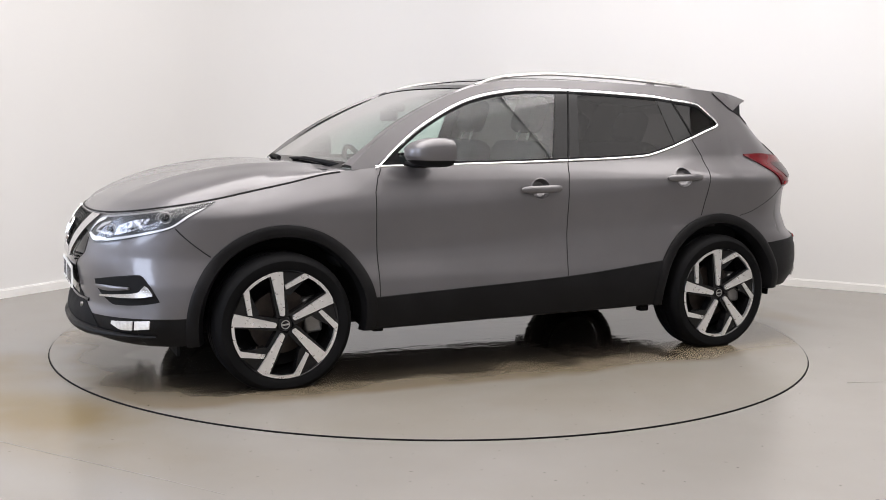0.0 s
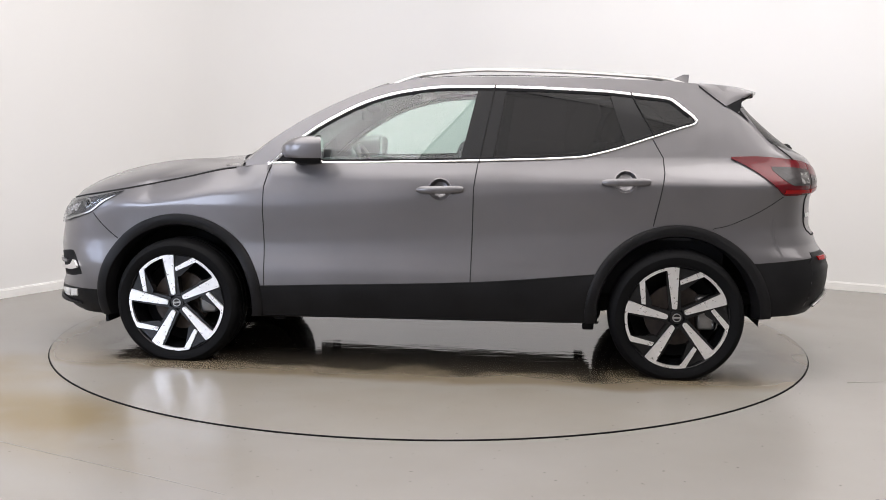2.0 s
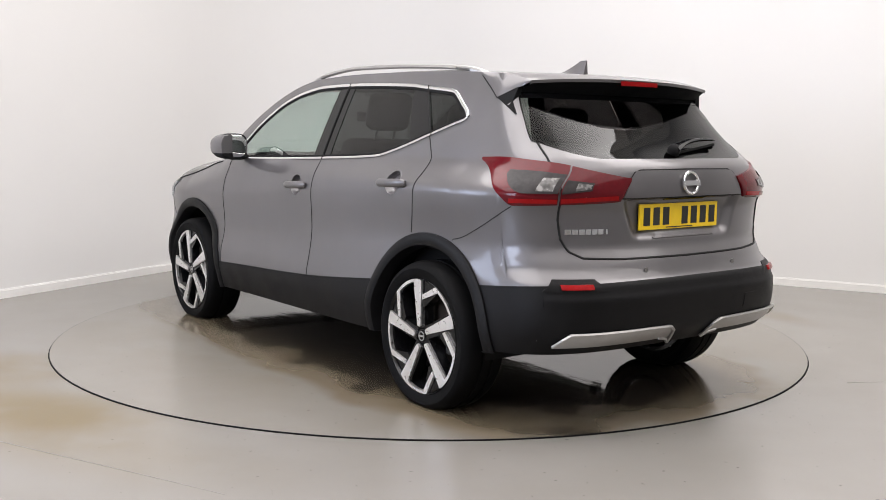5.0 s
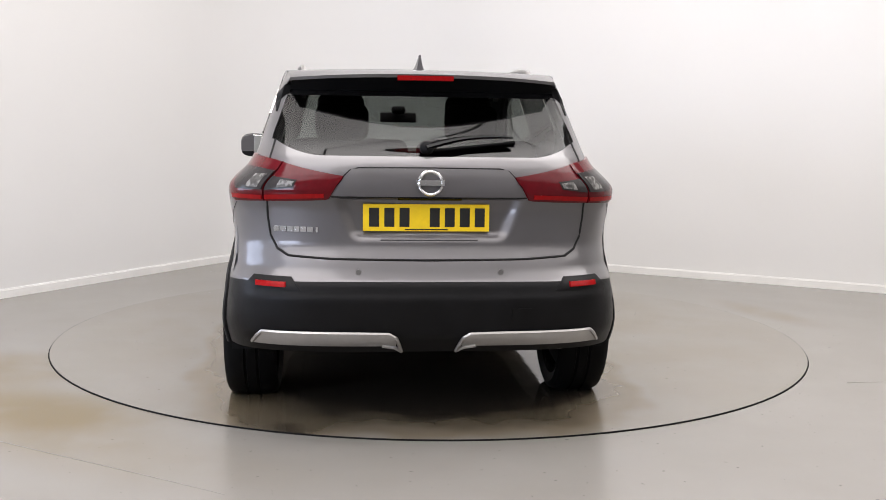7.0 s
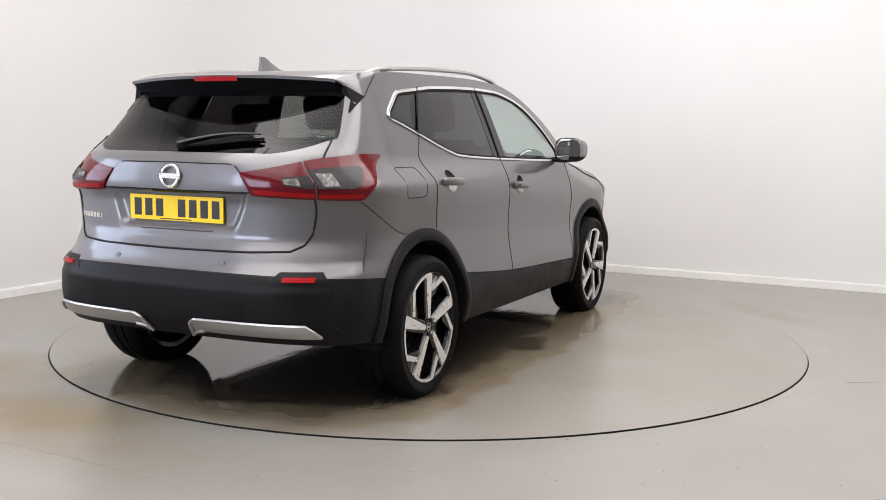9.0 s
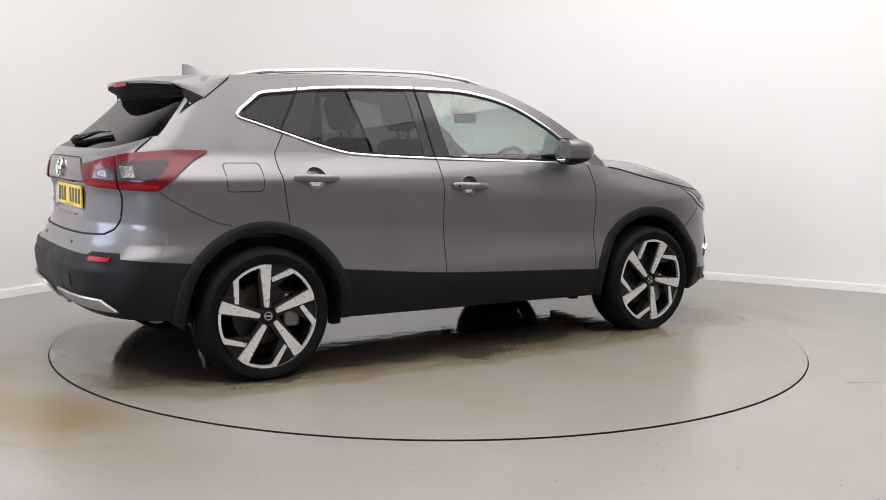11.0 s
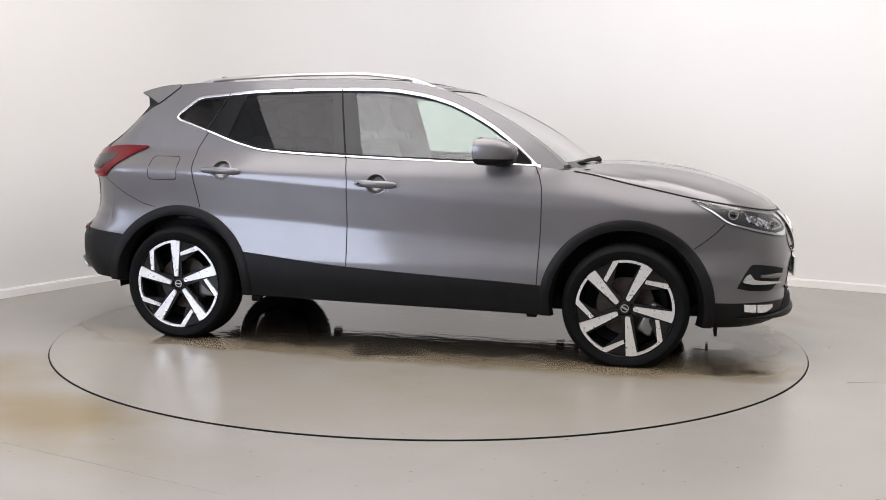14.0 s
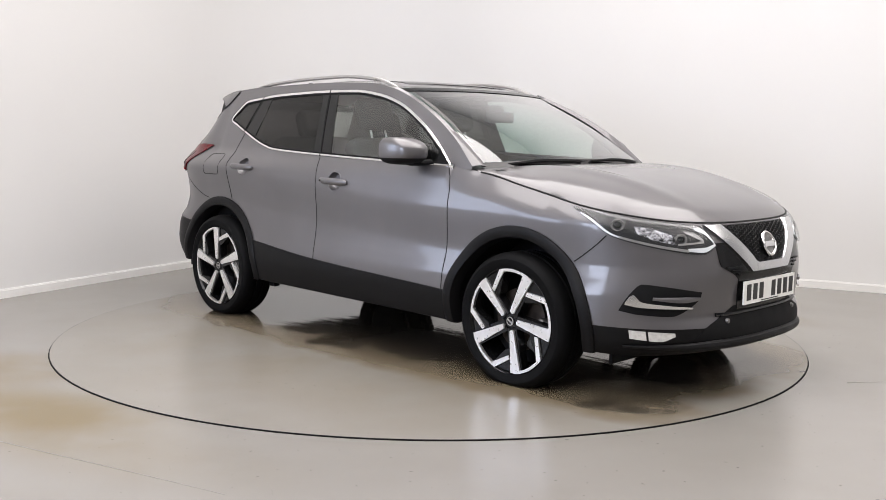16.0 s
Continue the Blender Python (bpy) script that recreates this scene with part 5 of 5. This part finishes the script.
    part("wiper_arm", bm, GLOSS_BLACK, wiper)
    bm = bmesh.new()
    tube(bm, [on_glass(lerp(0.0, -0.37, u), 1.168 + 0.04 * u, 0.008) for u in spread(0, 1, 10)], 0.007, 6)
    part("wiper_blade", bm, RUBBER, wiper)


def build_sides():
    for s in (1, -1):
        # door shut lines
        def line(name, pts, r=0.0032, off=-0.0008):
            bm = bmesh.new()
            strip_line(bm, dense(pts, 10), s, r, off)
            part(name, bm, SEAM, car)
        line("front_door_shut_line", [(0.838, 0.29), (0.845, 0.55), (0.855, 0.82), (0.853, 0.95), (0.835, 1.02), (0.815, 1.068)])
        line("centre_shut_line", [(-0.255, 0.29), (-0.26, 0.476), (-0.264, 0.7), (-0.268, 0.97), (-0.285, 1.095)])
        line("rear_door_shut_line", [(-1.19, 0.79), (-1.218, 0.93), (-1.240, 1.06), (-1.236, 1.135), (-1.205, 1.19), (-1.178, 1.236)])
        line("wing_shut_line", [(1.594, 0.655), (1.655, 0.71), (1.744, 0.788)])
        line("bumper_shut_line", [(-1.49, 0.780), (-1.57, 0.832), (-1.66, 0.882), (-1.784, 0.95)], 0.0024)
        bm = bmesh.new()
        strip_line(bm, [(q, clad_at(q) + 0.001) for q in spread(-0.9, 0.86, 40)], s, 0.003, 0.001)
        part("sill_trim_line", bm, SEAM, car)
        for x0, z0, x1, z1 in ((-0.29, 1.10, -0.36, 1.502), (-1.195, 1.238, -1.065, 1.472)):
            bm = bmesh.new()
            tube(bm, [mirrored(G(lerp(x0, x1, u), lerp(z0, z1, u), 0.006), s) for u in spread(0, 1, 12)], 0.004, 6)
            part("door_frame_gap", bm, SEAM, car)
        # handles in their hollows
        for hx, hz in HANDLES:
            handle = new("door_handle")
            handle.parent = car
            tagged(handle, "body-coloured pull handle over a round hollow")
            bm = bmesh.new()
            rows = []
            for r, d in ((0.063, 0.0002), (0.061, 0.0016), (0.056, 0.0012), (0.053, -0.008), (0.050, -0.022), (0.040, -0.036), (0.020, -0.042), (0.004, -0.043)):
                rows.append([mirrored(S(hx + r * math.cos(t), hz + r * 0.98 * math.sin(t), d), s) for t in [2 * math.pi * k / 28 for k in range(28)]])
            grid(bm, rows, closed=True)
            bmesh.ops.recalc_face_normals(bm, faces=bm.faces)
            part("handle_hollow", bm, PAINT, handle)
            bm = bmesh.new()
            tilt = 0.03
            path = [mirrored(S(hx + u, hz + 0.0 - u * tilt, 0.022 - 0.9 * u * u), s) for u in spread(-0.122, 0.122, 16)]
            tube(bm, path, [0.008, 0.011, 0.0125] + [0.013] * 11 + [0.012, 0.010, 0.006], 14, 1.55)
            part("grip", bm, PAINT, handle)
            if s < 0 and hx > -0.5:
                bm = bmesh.new()
                bmesh.ops.create_cone(bm, cap_ends=True, segments=16, radius1=0.006, radius2=0.006, depth=0.004, matrix=Matrix.Translation(mirrored(S(hx - 0.095, hz + 0.002, 0.034), s)) @ pose(0, 0, 0, 90))
                part("key_button", bm, GLOSS_BLACK, handle)
        # door mirror
        mirror = new("door_mirror")
        mirror.parent = car
        tagged(mirror, "body-coloured door mirror with lamp strip and black foot")
        bm = bmesh.new()
        bmesh.ops.create_uvsphere(bm, u_segments=28, v_segments=18, radius=1.0)
        for v in bm.verts:
            x, y, z = v.co
            sq = lambda a: math.copysign(abs(a) ** 0.58, a)
            x, y, z = sq(x), sq(y), sq(z)
            if x < -0.62:
                x = -0.62
            v.co = (0.602 + x * 0.125 - 0.03 * max(y, 0), (0.935 + y * 0.095) * s, 1.150 + z * (0.074 if z > 0 else 0.074) * (1 - 0.42 * max(x, 0) ** 1.5) + 0.004 * y)
        bmesh.ops.recalc_face_normals(bm, faces=bm.faces)
        bmesh.ops.bisect_plane(bm, geom=bm.verts[:] + bm.edges[:] + bm.faces[:], dist=1e-6, plane_co=(0, 0, 1.113), plane_no=(0, 0, 1))
        lower = bm.copy()
        bmesh.ops.delete(bm, geom=[f for f in bm.faces if f.calc_center_median().z < 1.113], context="FACES")
        part("mirror_cap", bm, PAINT, mirror)
        bmesh.ops.delete(lower, geom=[f for f in lower.faces if f.calc_center_median().z > 1.113], context="FACES")
        part("mirror_lower_shell", lower, MATT_BLACK, mirror, "black lower mirror shell")
        bm = bmesh.new()
        bmesh.ops.create_uvsphere(bm, u_segments=28, v_segments=14, radius=1.0)
        for v in bm.verts:
            x, y, z = v.co
            sq = lambda a: math.copysign(abs(a) ** 0.6, a)
            v.co = (0.530 + x * 0.006, (0.935 + sq(y) * 0.090) * s, 1.155 + sq(z) * 0.075)
        part("mirror_bezel", bm, GLOSS_BLACK, mirror)
        bm = bmesh.new()
        bmesh.ops.create_uvsphere(bm, u_segments=28, v_segments=14, radius=1.0)
        for v in bm.verts:
            x, y, z = v.co
            sq = lambda a: math.copysign(abs(a) ** 0.6, a)
            v.co = (0.5245 + x * 0.003, (0.935 + sq(y) * 0.081) * s, 1.155 + sq(z) * 0.066)
        part("mirror_glass", bm, MIRROR, mirror, "silvered mirror glass")
        bm = bmesh.new()
        tube(bm, [Vector((0.702 - 0.9 * (u ** 2) * 0.06, (0.87 + 0.155 * u) * s, 1.152 + 0.006 * u)) for u in spread(0.1, 0.92, 14)], 0.0065, 6)
        part("lamp_strip", bm, SMOKE, mirror, "smoked indicator strip")
        bm = bmesh.new()
        tube(bm, [Vector((0.66, 0.79 * s, 1.092)), Vector((0.64, 0.84 * s, 1.086)), Vector((0.62, 0.90 * s, 1.09)), Vector((0.607, 0.96 * s, 1.098))], [0.03, 0.034, 0.04, 0.026], 10, 0.5)
        part("mirror_foot", bm, MATT_BLACK, mirror)
        # roof rail
        rail = new("roof_rail")
        rail.parent = car
        tagged(rail, "slim polished roof rail")
        rz = curve((-1.38, 1.523), (-1.25, 1.556), (-1.0, 1.577), (-0.63, 1.592), (-0.32, 1.596), (-0.05, 1.577), (0.08, 1.553), (0.19, 1.513))
        ry = curve((-1.38, 0.535), (-0.6, 0.585), (0.19, 0.605))
        xs = spread(-1.38, 0.19, 48)
        bm = bmesh.new()
        tube(bm, [Vector((x, ry(x) * s, rz(x) - 0.008)) for x in xs], 0.0125, 8, 0.9)
        part("rail_bar", bm, SATIN, rail)
        bm = bmesh.new()
        tube(bm, [Vector((x, (ry(x) + 0.012) * s, rz(x) - 0.012)) for x in spread(-1.15, 0.0, 36)], 0.0065, 6)
        part("rail_highlight", bm, SATIN, rail, "polished outer face")
        for fx in (-1.31, 0.12):
            bm = bmesh.new()
            rows = [[Vector((x, (ry(x) + d) * s, z)) for d, z in ((-0.012, rz(x) - 0.01), (-0.014, rz(x) - 0.06), (0.014, rz(x) - 0.06), (0.012, rz(x) - 0.01))] for x in spread(fx - 0.07, fx + 0.07, 8)]
            vs = grid(bm, rows, closed=True)
            bm.faces.new(vs[0])
            bm.faces.new(vs[-1])
            bmesh.ops.recalc_face_normals(bm, faces=bm.faces)
            part("rail_foot", bm, SATIN, rail)
        # underbody fittings seen from the side
        bm = bmesh.new()
        box(bm, 1.80, 1.815, 0.42, 0.70, 0.165, 0.25)
        if s < 0:
            bmesh.ops.scale(bm, vec=(1, -1, 1), verts=bm.verts)
            bmesh.ops.recalc_face_normals(bm, faces=bm.faces)
        part("air_deflector", bm, MATT_BLACK, car, "black rubber air deflector")
        for x in (-0.88, 0.80):
            part("jacking_tab", rounded_box(x - 0.03, x + 0.03, *sorted((0.70 * s, 0.75 * s)), 0.222, 0.28, 0.008, 2), MATT_BLACK, car)
    # fuel flap, on the right flank only
    bm = bmesh.new()
    loop = []
    for cx, cz, a0 in ((-1.355, 1.065, 0), (-1.50, 1.065, 90), (-1.50, 0.972, 180), (-1.355, 0.972, 270)):
        loop += [(cx + 0.022 * math.cos(radians(a0 + d)), cz + 0.022 * math.sin(radians(a0 + d))) for d in (0, 30, 60, 90)]
    loop.append(loop[0])
    tube(bm, [mirrored(S(q_at(x, z), z, -0.0005), -1) for x, z in dense(loop, 3)], 0.0026, 6, cap=False)
    part("fuel_flap_gap", bm, SEAM, car)
    # shark-fin aerial
    bm = bmesh.new()
    rows = []
    for u in spread(0, 1, 12):
        x = lerp(-1.24, -1.445, u)
        h = 1.606 if u > 0.82 else lerp(1.549, 1.606, (u / 0.82) ** 1.6)
        zb = roof_z(x) - 0.008
        wd = 0.012 + 0.022 * math.sin(math.pi * min(u * 0.8 + 0.12, 1))
        rows.append([Vector((x, -wd, zb)), Vector((x, -wd * 0.62, lerp(zb, h, 0.4))), Vector((x - 0.004, -wd * 0.18, h)), Vector((x - 0.004, wd * 0.18, h)), Vector((x, wd * 0.62, lerp(zb, h, 0.4))), Vector((x, wd, zb))])
    vs = grid(bm, rows)
    bm.faces.new(vs[-1])
    bm.faces.new(vs[0][::-1])
    bmesh.ops.recalc_face_normals(bm, faces=bm.faces)
    part("roof_aerial", bm, PAINT, car)
    # windscreen wipers
    for y0, y1 in ((0.68, 0.10), (-0.05, -0.60)):
        wiper = new("front_wiper")
        wiper.parent = car
        bm = bmesh.new()
        tube(bm, [Vector((lerp(cowl_x(abs(y)) + 0.035, cowl_x(abs(y)) + 0.005, u), y, 1.098 - 0.022 * (abs(y) / 0.7) ** 2 + 0.012 * math.sin(math.pi * u))) for u, y in zip(spread(0, 1, 12), spread(y0, y1, 12))], [0.013] * 4 + [0.011] * 5 + [0.008] * 4, 6)
        part("wiper_arm", bm, MATT_BLACK, wiper)
        bm = bmesh.new()
        tube(bm, [Vector((cowl_x(abs(y)) - 0.012, y, 1.098 - 0.02 * (abs(y) / 0.7) ** 2)) for y in spread(y0 - 0.05, y1 - 0.08, 12)], 0.006, 6)
        part("wiper_blade", bm, RUBBER, wiper)


def build_cabin_inside():
    bm = bmesh.new()
    rows = []
    for x in spread(-1.95, 1.9, 30):
        w = 0.72 if -1.6 < x < 1.0 else 0.5
        top = min(top_z(x), 1.06) - 0.07
        zb = 0.27 if -0.92 < x < 0.95 else 0.42
        rows.append([Vector((x, -w, top)), Vector((x, -w, zb)), Vector((x, w, zb)), Vector((x, w, top))])
    grid(bm, rows)
    part("floor_pan", bm, MATT_BLACK, car)
    for s in (1, -1):
        bm = bmesh.new()
        rows = [[mirrored(Vector((x, 0.70, 0.45)), s), mirrored(Vector((x, 0.735, 0.9)), s), mirrored(Vector((x, G(x, dlo_low(x)).y - 0.03, dlo_low(x) - 0.004)), s), mirrored(G(x, dlo_low(x) - 0.002, -0.004), s)] for x in spread(-1.40, 0.82, 30)]
        grid(bm, rows)
        part("door_trim", bm, TRIM, car)
        bm = bmesh.new()
        rows = [[mirrored(G(x, dlo_top(x) + 0.004, -0.03), s), mirrored(G(x, lerp(dlo_top(x), rail_z(x), 0.6), -0.05), s), mirrored(G(x, rail_z(x), -0.09), s)] for x in spread(-1.40, 0.80, 30)]
        grid(bm, rows)
        part("pillar_trim", bm, PILLAR_TRIM, car, "grey inner pillar trim")
        bm = bmesh.new()
        rows = [[mirrored(back_point(a, z) + Vector((0.03, 0, 0)), s) for z in spread(1.05, 1.46, 6)] for a in spread(0, 0.98, 8)]
        for r in rows:
            for p in r:
                p.y -= 0.04 * s
        grid(bm, rows)
        part("rear_pillar_trim", bm, TRIM, car)
    bm = bmesh.new()
    grid(bm, [[Vector((x, (G(x, rail_z(x)).y - 0.08) * u, lerp(roof_z(x), rail_z(x), abs(u) ** 3) - 0.04)) for u in spread(-1, 1, 16)] for x in spread(-1.66, 0.18, 20)])
    part("headliner", bm, LINER, car, "pale headliner")
    # dashboard with a hooded binnacle
    bm = rounded_box(0.62, 1.02, -0.72, 0.72, 0.55, 1.03, 0.06, 4)
    part("dashboard", bm, TRIM, car)
    part("instrument_binnacle", rounded_box(0.60, 0.80, -0.56, -0.18, 1.0, 1.085, 0.035, 3), TRIM, car)
    part("boot_cover", rounded_box(-1.92, -1.28, -0.60, 0.60, 0.98, 1.01, 0.01, 2), TRIM, car)
    bm = bmesh.new()
    wheel_m = pose(0.50, -0.37, 0.99, 0, 0, 0) @ pose(0, 0, 0, 0, -66, 0)
    tube(bm, [wheel_m @ Vector((0.185 * math.cos(t), 0.185 * math.sin(t), 0)) for t in spread(0, 2 * math.pi, 36)], 0.016, 8, cap=False)
    for t in (0.1, math.pi / 2, -math.pi / 2):
        tube(bm, [wheel_m @ Vector((0, 0, -0.02)), wheel_m @ Vector((0.18 * math.cos(t + math.pi), 0.18 * math.sin(t + math.pi), 0))], 0.02, 8)
    part("steering_wheel", bm, TRIM, car)

    def seat(x, y, w, rear=False):
        st = new("rear_seat" if rear else "front_seat")
        st.parent = car
        tagged(st, "dark cloth car seat with headrest")
        part("seat_cushion", rounded_box(x - 0.10, x + 0.42, y - w, y + w, 0.46, 0.68, 0.06, 4), CLOTH, st)
        lean = pose(x - 0.06, y, 0.64, 0, -19, 0)
        part("seat_backrest", rounded_box(-0.09, 0.06, -w, w, 0.0, 0.60, 0.055, 4, lean), CLOTH, st)
        heads = (0.1 * w,) if rear else (0.0,)
        for hy in heads:
            part("headrest", rounded_box(-0.05, 0.055, hy - 0.135, hy + 0.135, *((0.60, 0.79) if rear else (0.655, 0.87)), 0.05, 4, lean), CLOTH, st)
            for d in (-0.06, 0.06):
                bm = bmesh.new()
                tube(bm, [lean @ Vector((0, hy + d, 0.57)), lean @ Vector((0, hy + d, 0.70))], 0.007, 6)
                part("headrest_post", bm, SATIN, st)
    seat(0.02, 0.37, 0.255)
    seat(0.02, -0.37, 0.255)
    seat(-0.72, 0.33, 0.31, True)
    seat(-0.72, -0.33, 0.31, True)
    bm = rounded_box(0.44, 0.465, -0.12, 0.12, 1.315, 1.38, 0.012, 3)
    part("inside_mirror", bm, TRIM, car)
    part("mirror_stalk", rounded_box(0.36, 0.455, -0.045, 0.045, 1.37, 1.42, 0.02, 3), TRIM, car)
    # underside between the sills
    part("underside", rounded_box(-0.95, 1.85, -0.62, 0.62, 0.25, 0.33, 0.03, 2), MATT_BLACK, car)
    part("boot_floor", rounded_box(-2.0, -0.9, -0.62, 0.62, 0.36, 0.42, 0.02, 2), MATT_BLACK, car)
    for x in (AXLE, -AXLE):
        bm = bmesh.new()
        tube(bm, [Vector((x, -0.72, WHEEL_R)), Vector((x, 0.72, WHEEL_R))], 0.045, 10)
        part("axle", bm, MATT_BLACK, car)
    bm = bmesh.new()
    bmesh.ops.create_cone(bm, cap_ends=True, segments=20, radius1=0.07, radius2=0.07, depth=0.4, matrix=pose(-1.80, -0.42, 0.36, 90))
    part("silencer", bm, SATIN_DARK, car, "dull steel silencer")


build_headlamps()
build_nose()
build_tail()
build_sides()
build_cabin_inside()


# ---- what moves: the turntable and the car on it ----
def motions():
    times = [0.5 * k for k in range(33)]
    walk(turntable, [(t, pose(0, 0, 0, 0, 0, heading(t))) for t in times])
    walk(car, [(t, pose(0, 0, 0, 0, 0, heading(t)) @ pose(OFF[0], OFF[1], 0)) for t in times])


motions()
